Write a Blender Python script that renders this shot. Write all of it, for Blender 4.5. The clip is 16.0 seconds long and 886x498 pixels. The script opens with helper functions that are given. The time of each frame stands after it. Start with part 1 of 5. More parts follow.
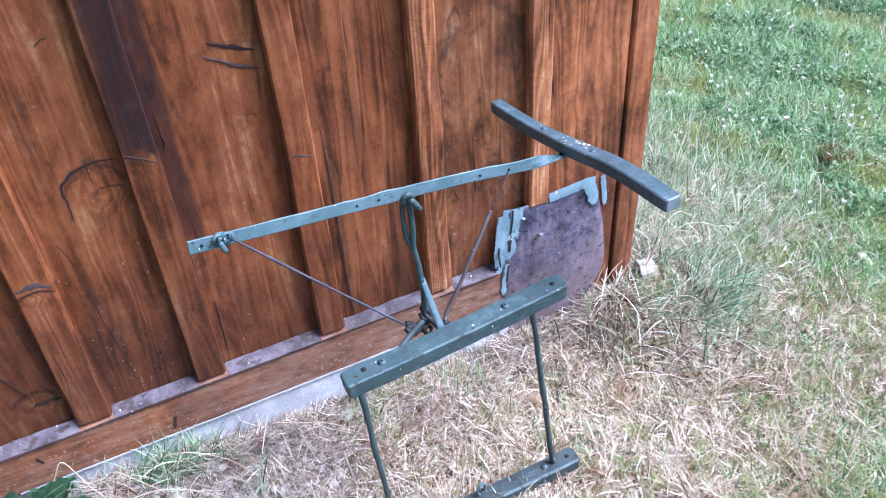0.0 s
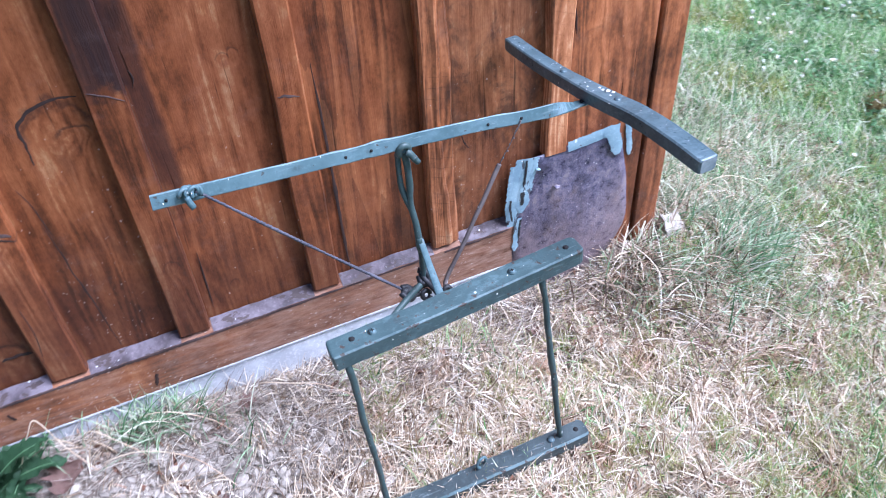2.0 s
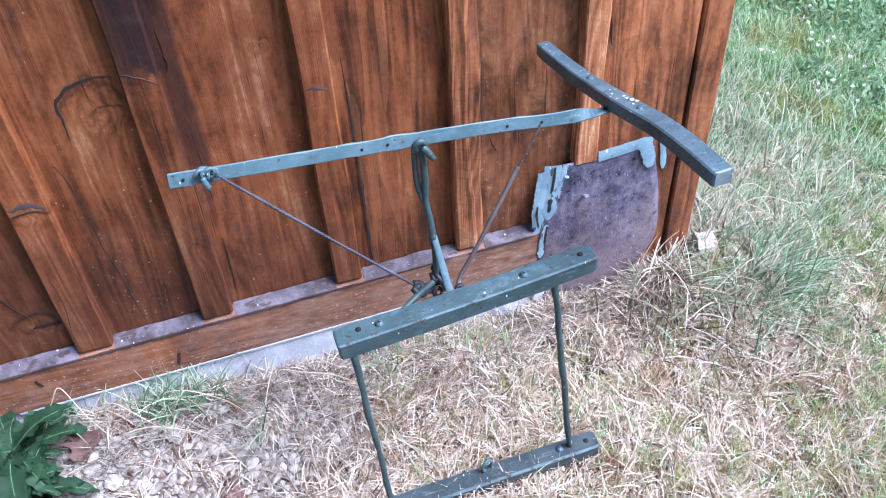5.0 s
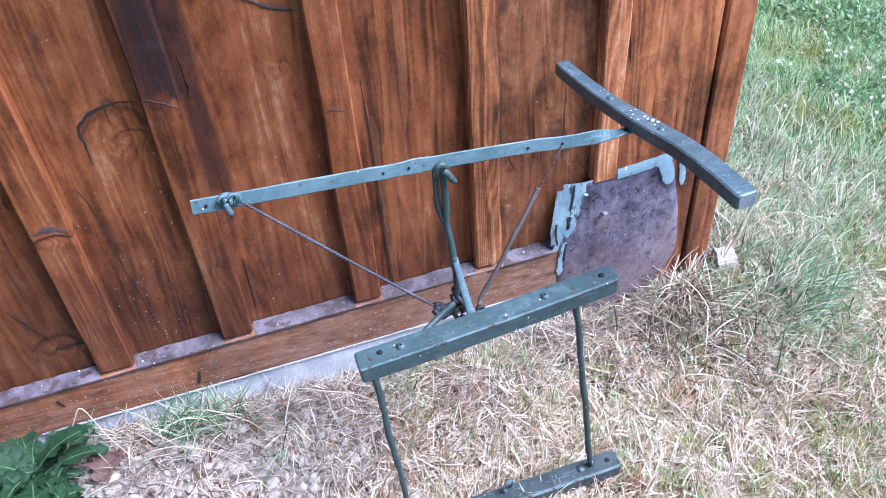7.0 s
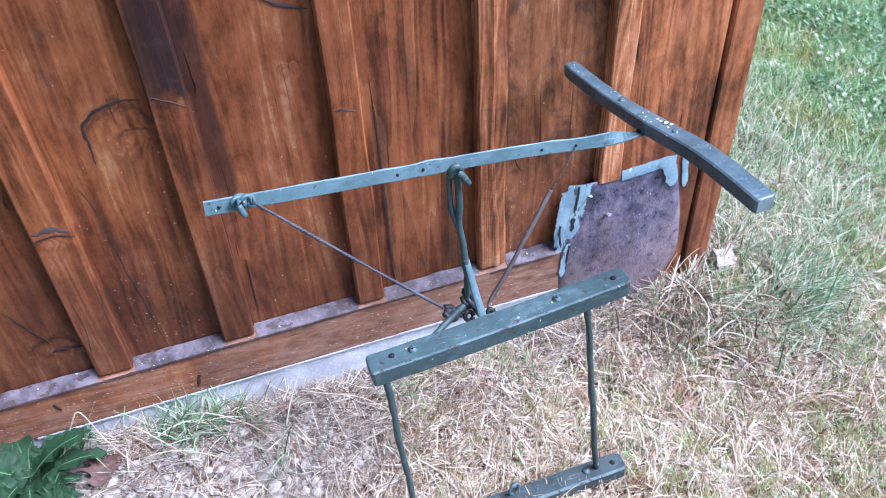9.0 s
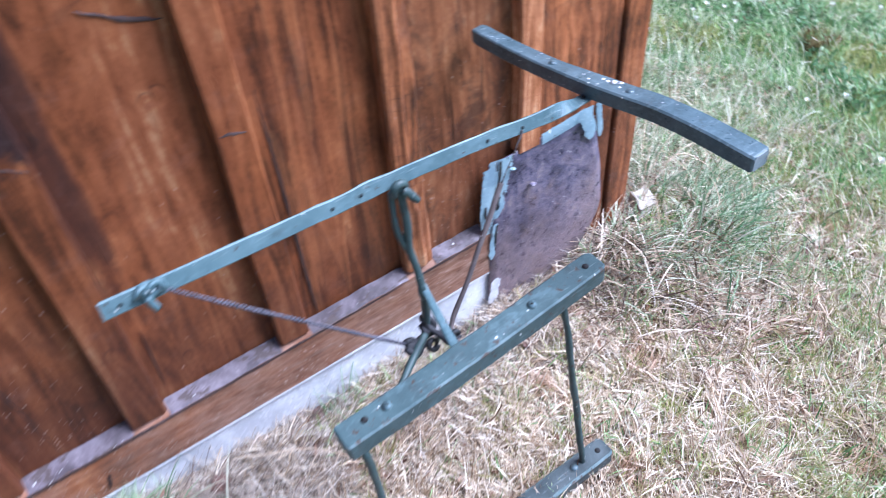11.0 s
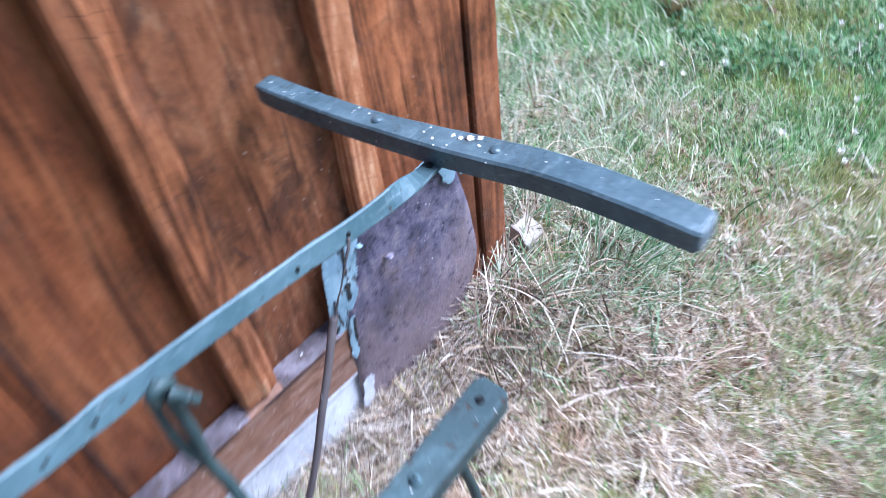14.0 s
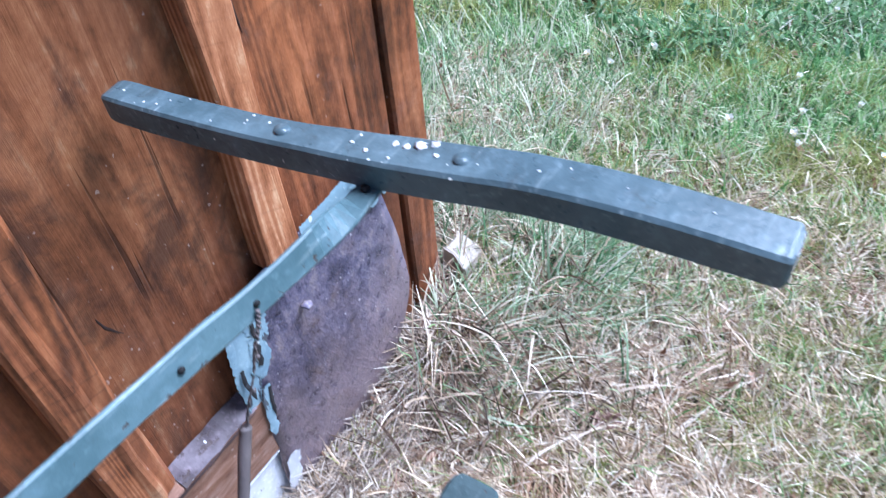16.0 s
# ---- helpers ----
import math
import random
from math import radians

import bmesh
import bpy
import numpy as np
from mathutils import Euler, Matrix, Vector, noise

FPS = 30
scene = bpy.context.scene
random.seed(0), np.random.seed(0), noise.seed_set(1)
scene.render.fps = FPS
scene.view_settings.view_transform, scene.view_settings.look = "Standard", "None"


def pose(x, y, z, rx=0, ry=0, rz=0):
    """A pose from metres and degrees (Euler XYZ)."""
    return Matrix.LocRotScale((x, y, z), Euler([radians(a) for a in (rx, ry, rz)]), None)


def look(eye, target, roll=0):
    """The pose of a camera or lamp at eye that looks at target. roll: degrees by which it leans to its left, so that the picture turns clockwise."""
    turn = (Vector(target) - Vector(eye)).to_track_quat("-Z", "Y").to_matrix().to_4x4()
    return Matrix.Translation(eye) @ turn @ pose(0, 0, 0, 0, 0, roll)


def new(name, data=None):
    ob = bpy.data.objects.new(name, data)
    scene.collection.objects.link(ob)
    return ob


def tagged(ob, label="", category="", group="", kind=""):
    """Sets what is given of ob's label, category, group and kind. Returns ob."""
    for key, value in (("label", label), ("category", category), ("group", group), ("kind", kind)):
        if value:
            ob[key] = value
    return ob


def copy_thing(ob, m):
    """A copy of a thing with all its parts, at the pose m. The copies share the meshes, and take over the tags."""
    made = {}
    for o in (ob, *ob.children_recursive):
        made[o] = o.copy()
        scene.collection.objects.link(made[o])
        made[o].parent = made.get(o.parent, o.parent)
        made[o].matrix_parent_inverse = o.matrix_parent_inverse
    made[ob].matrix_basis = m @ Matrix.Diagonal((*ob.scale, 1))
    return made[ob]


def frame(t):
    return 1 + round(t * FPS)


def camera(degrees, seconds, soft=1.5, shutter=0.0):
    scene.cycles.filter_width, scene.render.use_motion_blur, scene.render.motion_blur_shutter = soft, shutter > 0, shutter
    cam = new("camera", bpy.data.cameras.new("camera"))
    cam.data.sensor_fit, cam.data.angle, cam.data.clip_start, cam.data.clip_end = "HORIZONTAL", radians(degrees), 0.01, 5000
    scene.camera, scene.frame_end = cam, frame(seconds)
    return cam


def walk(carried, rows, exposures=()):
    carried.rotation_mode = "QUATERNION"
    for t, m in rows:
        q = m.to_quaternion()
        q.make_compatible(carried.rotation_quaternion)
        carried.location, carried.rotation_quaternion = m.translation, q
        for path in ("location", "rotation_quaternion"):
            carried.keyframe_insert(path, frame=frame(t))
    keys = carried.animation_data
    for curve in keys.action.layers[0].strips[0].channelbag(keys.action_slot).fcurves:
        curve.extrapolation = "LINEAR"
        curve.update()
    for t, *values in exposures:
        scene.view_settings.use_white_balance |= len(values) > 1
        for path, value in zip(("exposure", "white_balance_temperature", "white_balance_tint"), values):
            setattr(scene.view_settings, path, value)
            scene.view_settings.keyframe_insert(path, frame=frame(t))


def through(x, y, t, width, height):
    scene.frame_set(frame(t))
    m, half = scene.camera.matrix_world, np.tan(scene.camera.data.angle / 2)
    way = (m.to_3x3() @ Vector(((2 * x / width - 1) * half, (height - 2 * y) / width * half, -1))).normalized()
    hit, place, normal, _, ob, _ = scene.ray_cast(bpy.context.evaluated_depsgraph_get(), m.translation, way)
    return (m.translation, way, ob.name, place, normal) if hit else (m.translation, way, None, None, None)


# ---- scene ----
cam = camera(57.2, 16.0, 0.8, 0.9)
PATH = [
    (0, (0.069, -0.236, 1.641), (0.671, 1.215, 0.402), -3.8),
    (0.5, (0.051, -0.152, 1.628), (0.654, 1.293, 0.383), -3.7),
    (1, (0.006, -0.015, 1.615), (0.734, 1.291, 0.286), -1.4),
    (1.5, (0.047, 0.007, 1.575), (0.749, 1.294, 0.214), -1.2),
    (2, (0.168, -0.098, 1.566), (0.673, 1.276, 0.203), -3.8),
    (2.5, (0.233, -0.121, 1.56), (0.688, 1.273, 0.2), -4.7),
    (3, (0.242, -0.126, 1.558), (0.676, 1.281, 0.204), -4.4),
    (3.5, (0.245, -0.134, 1.563), (0.66, 1.282, 0.213), -4.0),
    (4, (0.235, -0.146, 1.546), (0.63, 1.278, 0.199), -3.5),
    (4.2, (0.235, -0.154, 1.542), (0.627, 1.273, 0.197), -3.3),
    (6.5, (0.242, -0.124, 1.577), (0.588, 1.333, 0.252), -4.9),
    (7, (0.229, -0.123, 1.572), (0.581, 1.335, 0.248), -4.7),
    (7.5, (0.222, -0.115, 1.563), (0.584, 1.34, 0.24), -4.4),
    (8, (0.213, -0.103, 1.572), (0.584, 1.351, 0.25), -4.1),
    (8.5, (0.2, -0.102, 1.584), (0.576, 1.354, 0.265), -3.8),
    (8.7, (0.191, -0.103, 1.579), (0.572, 1.351, 0.259), -3.6),
    (10.8, (0.091, 0.194, 1.533), (0.79, 1.382, 0.084), -3.0),
    (11, (0.121, 0.215, 1.507), (0.826, 1.407, 0.064), -4.9),
    (11.5, (0.148, 0.39, 1.462), (0.977, 1.455, -0.013), -3.6),
    (12, (0.129, 0.528, 1.372), (1.037, 1.407, -0.178), 6.0),
    (12.5, (0.152, 0.537, 1.426), (1.059, 1.389, -0.14), 7.1),
    (13, (0.209, 0.44, 1.432), (1.002, 1.466, -0.09), 5.5),
    (13.5, (0.273, 0.311, 1.473), (1.043, 1.425, 0.001), -0.6),
    (14, (0.419, 0.504, 1.322), (1.323, 1.498, -0.159), -7.6),
    (14.5, (0.491, 0.676, 1.209), (1.475, 1.583, -0.277), -6.0),
    (15, (0.538, 0.756, 1.163), (1.565, 1.623, -0.318), -6.6),
    (15.5, (0.551, 0.717, 1.152), (1.602, 1.557, -0.327), -6.0),
    (16, (0.534, 0.673, 1.155), (1.603, 1.491, -0.324), -5.3),
]
walk(cam, [(t, look(eye, target, roll)) for t, eye, target, roll in PATH], [(0.0, 1.49, 5080, 18), (11.0, 1.49, 5080, 18), (14.0, 1.44, 4950, 15), (16.0, 1.43, 4950, 14)])

# ---- light ----
world = bpy.data.worlds.new("sky")
scene.world = world
world.use_nodes = True
wn, wl = world.node_tree.nodes, world.node_tree.links
sky = wn.new("ShaderNodeTexSky")
sky.sky_type = "NISHITA"
sky.sun_disc = False
sky.sun_elevation, sky.sun_rotation = radians(56), radians(123)
sky.dust_density, sky.ozone_density = 3.0, 1.0
wl.new(sky.outputs[0], wn["Background"].inputs[0])
wn["Background"].inputs[1].default_value = 0.05

sun = new("sun", bpy.data.lights.new("sun", "SUN"))
sun.data.energy, sun.data.angle, sun.data.color = 3.8, radians(40), (1.0, 0.98, 0.97)
sun.matrix_world = look((2.9, -1.5, 5.0), (0, 0, 0))


# ---- materials ----
def material(name):
    m = bpy.data.materials.new(name)
    m.use_nodes = True
    return m, m.node_tree.nodes, m.node_tree.links, m.node_tree.nodes["Principled BSDF"]


class Graph:
    """A few short cuts for node trees."""

    def __init__(self, name):
        self.m, self.n, self.l, self.bsdf = material(name)

    def put(self, socket, value):
        if hasattr(value, "is_output"):
            self.l.new(value, socket)
        else:
            socket.default_value = value

    def math(self, op, a, b=0.0, c=0.0, clamp=False):
        n = self.n.new("ShaderNodeMath")
        n.operation, n.use_clamp = op, clamp
        for s, v in zip(n.inputs, (a, b, c)):
            self.put(s, v)
        return n.outputs[0]

    def vec(self, op, a, b=(0, 0, 0)):
        n = self.n.new("ShaderNodeVectorMath")
        n.operation = op
        self.put(n.inputs[0], a)
        self.put(n.inputs[1], b)
        return n.outputs[0]

    def place(self):
        return self.n.new("ShaderNodeTexCoord").outputs["Object"]

    def luck(self):
        return self.n.new("ShaderNodeObjectInfo").outputs["Random"]

    def island(self):
        return self.n.new("ShaderNodeNewGeometry").outputs["Random Per Island"]

    def noise(self, at, scale, detail=4.0, rough=0.55, distort=0.0):
        n = self.n.new("ShaderNodeTexNoise")
        self.put(n.inputs["Vector"], at)
        for k, v in (("Scale", scale), ("Detail", detail), ("Roughness", rough), ("Distortion", distort)):
            n.inputs[k].default_value = v
        return n.outputs[0]

    def cells(self, at, scale, feature="F1"):
        n = self.n.new("ShaderNodeTexVoronoi")
        n.feature = feature
        self.put(n.inputs["Vector"], at)
        n.inputs["Scale"].default_value = scale
        return n

    def ramp(self, f, *stops):
        n = self.n.new("ShaderNodeValToRGB")
        e = n.color_ramp.elements
        while len(e) < len(stops):
            e.new(0.5)
        for k, (p, c) in zip(e, stops):
            k.position, k.color = p, (*c, 1) if len(c) == 3 else c
        self.put(n.inputs[0], f)
        return n.outputs[0]

    def step(self, f, lo, hi):
        n = self.n.new("ShaderNodeMapRange")
        n.interpolation_type = "SMOOTHSTEP"
        self.put(n.inputs[0], f)
        n.inputs[1].default_value, n.inputs[2].default_value = lo, hi
        return n.outputs[0]

    def mix(self, f, a, b, mode="MIX"):
        n = self.n.new("ShaderNodeMix")
        n.data_type, n.blend_type = "RGBA", mode
        self.put(n.inputs[0], f)
        for s, v in ((n.inputs[6], a), (n.inputs[7], b)):
            self.put(s, (*v, 1) if isinstance(v, tuple) and len(v) == 3 else v)
        return n.outputs[2]

    def bump(self, height, strength, distance):
        n = self.n.new("ShaderNodeBump")
        n.inputs["Strength"].default_value, n.inputs["Distance"].default_value = strength, distance
        self.put(n.inputs["Height"], height)
        self.put(self.bsdf.inputs["Normal"], n.outputs[0])

    def done(self, colour, rough=0.6, **more):
        self.put(self.bsdf.inputs["Base Color"], colour)
        self.put(self.bsdf.inputs["Roughness"], rough)
        for k, v in more.items():
            self.put(self.bsdf.inputs[k.replace("_", " ")], v)
        return self.m


# Knots of the cladding: x, z, reach across, reach along, strength.
KNOTS = ((-0.03, 0.77, 0.060, 0.075, 0.8), (-0.012, 0.765, 0.030, 0.022, 0.9), (0.27, 0.985, 0.075, 0.030, 0.4), (0.466, 0.893, 0.016, 0.022, 0.35), (0.161, 0.664, 0.016, 0.022, 0.35),
         (0.07, 0.421, 0.018, 0.028, 0.5), (1.06, 0.673, 0.030, 0.035, 0.35), (-0.31, 0.30, 0.055, 0.030, 0.9), (-0.208, 0.594, 0.04, 0.014, 0.9), (0.75, 0.93, 0.016, 0.05, 0.8),
         (0.272, 0.838, 0.012, 0.015, 0.6), (0.292, 0.842, 0.011, 0.018, 0.7), (0.178, 0.305, 0.013, 0.016, 0.6))


def stained_wood(name, knots=True, tone=1.0, along=2, greyed=0.08, grain=1.0, dusty=0.0, ringed=0.14, specked=0.55, sawn=0.0, tan=0.0, blotted=0.0, flamed=0.0, low_tone=0.44):
    g = Graph(name)
    p, luck = g.place(), g.luck()
    sep = g.n.new("ShaderNodeSeparateXYZ")
    g.put(sep.inputs[0], p)
    far = g.math("MULTIPLY", luck, 37.0)
    x, z = (sep.outputs[0], sep.outputs[2]) if along == 2 else (sep.outputs[2], sep.outputs[0])
    wander = g.math("MULTIPLY", g.math("SUBTRACT", g.noise(g.vec("MULTIPLY", p, (1, 1, 0.6)), 3.5, 2.0), 0.5), 0.03)
    com = g.n.new("ShaderNodeCombineXYZ")
    g.put(com.inputs[0], g.math("ADD", g.math("ADD", x, far), wander))
    g.put(com.inputs[1], g.math("ADD", sep.outputs[1], far))
    g.put(com.inputs[2], g.math("MULTIPLY", z, 0.085))
    q = com.outputs[0]
    field = g.noise(q, 9.0, 2.0, 0.5)
    knot_dark, knot_light = 0.0, 0.0
    if knots:
        ragged = g.math("MULTIPLY", g.math("SUBTRACT", g.noise(p, 26.0, 4.0, 0.6), 0.5), 1.7)
        sway = g.math("MULTIPLY", g.math("SUBTRACT", g.noise(p, 9.0, 2.0), 0.5), 0.05)
        for kx, kz, sx, sz, amount in KNOTS:
            a = g.math("DIVIDE", g.math("SUBTRACT", g.math("ADD", sep.outputs[0], sway), kx), sx)
            b = g.math("DIVIDE", g.math("SUBTRACT", sep.outputs[2], kz), sz)
            d = g.math("ADD", g.math("ADD", g.math("MULTIPLY", a, a), g.math("MULTIPLY", b, b)), ragged)
            e = g.math("POWER", 2.718, g.math("MULTIPLY", d, -1.0))
            e = g.math("MINIMUM", e, 1.2)
            field = g.math("ADD", field, g.math("MULTIPLY", e, 0.10 * amount))
            band = g.math("SUBTRACT", 1.0, g.math("MULTIPLY", g.math("ABSOLUTE", g.math("SUBTRACT", e, 0.42)), 7.0), clamp=True)
            top = g.step(b, -0.3, 0.5)
            knot_dark = g.math("ADD", knot_dark, g.math("MULTIPLY", g.math("MULTIPLY", band, top), 0.75 * amount))
            knot_light = g.math("ADD", knot_light, g.math("MULTIPLY", g.step(e, 0.6, 1.1), 0.10 * amount))
    rings = g.math("MULTIPLY_ADD", g.math("SINE", g.math("MULTIPLY", field, 90.0 if ringed < 0.2 else 170.0)), 0.5, 0.5)
    long = g.vec("MULTIPLY", q, (1, 1, 0.35))
    fine = g.noise(long, 420.0, 5.0, 0.7)
    streak = g.noise(long, 60.0, 4.0, 0.6)
    wide = g.noise(long, 16.0, 3.0, 0.5)
    broad = g.noise(g.vec("MULTIPLY", p, (1, 1, 0.45)), 5.5, 5.0, 0.62)
    spot = g.noise(g.vec("MULTIPLY", p, (1, 1, 0.7)), 24.0, 5.0, 0.65)
    grit = g.noise(g.vec("MULTIPLY", p, (1, 1, 0.5)), 170.0, 4.0, 0.7)
    flame = g.step(g.noise(g.vec("MULTIPLY", q, (1, 1, 0.55)), 30.0, 2.0, 0.5, 0.5), 0.475, 0.525)
    mottle = g.noise(g.vec("MULTIPLY", p, (1, 1, 0.6)), 13.0, 6.0, 0.68)
    mix = 0.475
    for value, amount in ((streak, 0.14 * grain), (rings, ringed), (fine, 0.17 * grain), (wide, 0.17 * grain), (flame, 0.10 * grain), (mottle, 0.58), (broad, 0.62), (spot, 0.36), (grit, 0.30), (luck, 0.12)):
        mix = g.math("ADD", mix, g.math("MULTIPLY", g.math("SUBTRACT", value, 0.5), amount))
    if knots:
        mix = g.math("ADD", mix, knot_light)
    stain_hue = lambda r, green, blue: (r * tone, green * tone * (1 + 0.32 * tan), 0.88 * blue * tone * (1 + 0.75 * tan))
    c = g.ramp(mix, (0.12, stain_hue(0.026, 0.010, 0.006)), (0.30, stain_hue(0.096, 0.030, 0.012)), (0.47, stain_hue(0.202, 0.062, 0.024)),
               (0.64, stain_hue(0.290, 0.100, 0.042)), (0.85, stain_hue(0.45, 0.235, 0.125)))
    # each board drifts between an orange and an umber stain
    drift = g.step(g.noise(g.vec("ADD", g.vec("MULTIPLY", p, (1.2, 1, 0.5)), (4, 1.7, 2)), 3.2, 4.0, 0.6, 0.6), 0.40, 0.62)
    c = g.mix(drift, g.mix(0.55, c, (0.80, 0.74, 0.78), "MULTIPLY"), g.mix(0.6, c, (1.22, 1.20, 1.10), "MULTIPLY"))
    if flamed:
        # tall pointed bands of late wood, crisp on one side
        arch = g.math("ADD", g.math("MULTIPLY", g.noise(g.vec("MULTIPLY", q, (1.3, 1, 0.9)), 8.0, 1.0, 0.4, 0.3), 6.0), g.math("MULTIPLY", g.noise(long, 30.0, 2.0), 0.9))
        saw_tooth = g.math("FRACT", arch)
        c = g.mix(g.math("MULTIPLY", g.math("POWER", saw_tooth, 3.0), flamed), c, (0.050, 0.022, 0.016))
        c = g.mix(g.math("MULTIPLY", g.step(saw_tooth, 0.45, 0.0), 0.5 * flamed), c, (0.42, 0.19, 0.085))
    if blotted:
        grime = g.step(g.noise(g.vec("MULTIPLY", p, (1, 1, 0.7)), 12.0, 5.0, 0.66, 0.4), 0.45, 0.64)
        c = g.mix(g.math("MULTIPLY", grime, blotted), c, (0.036, 0.020, 0.015))
    blot = g.step(g.noise(g.vec("MULTIPLY", p, (1.6, 1, 0.6)), 6.0, 6.0, 0.62, 0.5), 0.57, 0.70)
    c = g.mix(g.math("MULTIPLY", blot, 0.26), c, (0.030, 0.014, 0.011))
    if knots:
        c = g.mix(g.math("MINIMUM", knot_dark, 0.85), c, (0.018, 0.011, 0.011))
        # dark weathered stains: x, half width, z range over which each sets in, strength
        wob = g.math("MULTIPLY", g.math("SUBTRACT", g.noise(p, 22.0, 5.0, 0.65), 0.5), 0.3)
        far_wob = g.math("MULTIPLY", g.math("SUBTRACT", g.noise(g.vec("MULTIPLY", p, (1, 1, 0.5)), 9.0, 6.0, 0.7), 0.5), 1.1)
        for kx, half, z0, z1, amount, w in ((0.070, 0.052, 0.80, 0.88, 0.95, wob), (0.118, 0.032, 0.42, 0.66, 0.75, far_wob)):
            sx = g.math("SUBTRACT", 1.0, g.math("DIVIDE", g.math("ABSOLUTE", g.math("SUBTRACT", sep.outputs[0], kx)), half), clamp=True)
            sz = g.step(g.math("ADD", sep.outputs[2], w), z0, z1)
            stain = g.math("MULTIPLY", g.step(g.math("ADD", sx, w), 0.05, 0.6), sz)
            c = g.mix(g.math("MULTIPLY", g.math("MULTIPLY", stain, amount), g.math("MULTIPLY_ADD", streak, 0.6, 0.68)), c, (0.026, 0.013, 0.013))
        # darker towards the bottom above the ledge, with a ragged top
        low = g.step(g.math("ADD", sep.outputs[2], g.math("MULTIPLY", g.math("SUBTRACT", g.noise(p, 14.0, 5.0, 0.6), 0.5), 0.44)), 0.68, 0.28)
        c = g.mix(g.math("MULTIPLY", low, low_tone), c, (0.030, 0.017, 0.016))
    if sawn:
        # arcs left by the saw across the grain
        arc = g.math("ADD", sep.outputs[2], g.math("ADD", g.math("MULTIPLY", sep.outputs[0], 0.35), g.math("MULTIPLY", g.noise(p, 12.0, 2.0), 0.02)))
        saw = g.math("PINGPONG", arc, 0.0125)
        saw = g.math("MULTIPLY", g.step(saw, 0.0016, 0.0004), g.step(g.noise(p, 20.0, 3.0), 0.42, 0.58))
        c = g.mix(g.math("MULTIPLY", saw, sawn), c, (0.045, 0.020, 0.013))
    # greyed film, specks of dirt, fine checks
    film = g.step(g.noise(p, 15.0, 6.0, 0.7), 0.52, 0.75)
    c = g.mix(g.math("MULTIPLY", film, greyed), c, (0.40, 0.31, 0.29))
    if dusty:
        worn_off = g.math("ADD", g.noise(g.vec("MULTIPLY", p, (0.5, 1, 1)), 12.0, 6.0, 0.68), g.math("MULTIPLY", g.math("SUBTRACT", sep.outputs[0], 0.22), 0.34))
        c = g.mix(g.math("MULTIPLY", g.step(worn_off, 0.10, 0.66), dusty), c, g.ramp(g.noise(g.vec("MULTIPLY", p, (0.25, 1, 1)), 75.0, 6.0, 0.7), (0.30, (0.12, 0.060, 0.038)), (0.48, (0.26, 0.150, 0.105)), (0.62, (0.36, 0.235, 0.180)), (0.75, (0.55, 0.43, 0.37))))
    v = g.cells(g.vec("MULTIPLY", p, (1, 1, 0.7)) if along == 2 else g.vec("MULTIPLY", p, (0.7, 1, 1)), 150.0)
    low_down = g.step(sep.outputs[2], 0.9, 0.2)
    keep = g.math("GREATER_THAN", g.math("ADD", g.noise(p, 60.0, 4.0, 0.65), g.math("MULTIPLY", low_down, 0.10)), specked + 0.08)
    speck = g.math("MULTIPLY", g.math("LESS_THAN", v.outputs["Distance"], g.math("MULTIPLY", g.math("POWER", v.outputs["Color"], 3.5), 0.46)), keep)
    c = g.mix(g.math("MULTIPLY", speck, 0.45), c, (0.58, 0.47, 0.42))
    crack = g.math("MULTIPLY", g.step(g.noise(long, 85.0, 2.0, 0.5), 0.665, 0.71), g.step(g.noise(p, 4.0, 2.0), 0.46, 0.60))
    c = g.mix(g.math("MULTIPLY", crack, 0.65), c, (0.012, 0.006, 0.005))
    g.bump(g.math("SUBTRACT", g.math("ADD", g.math("MULTIPLY", streak, 0.8), g.math("MULTIPLY", fine, 0.6)), g.math("MULTIPLY", crack, 0.8)), 0.5, 0.003)
    return g.done(c, g.math("MULTIPLY_ADD", streak, 0.4, 0.36), Specular_IOR_Level=0.2)


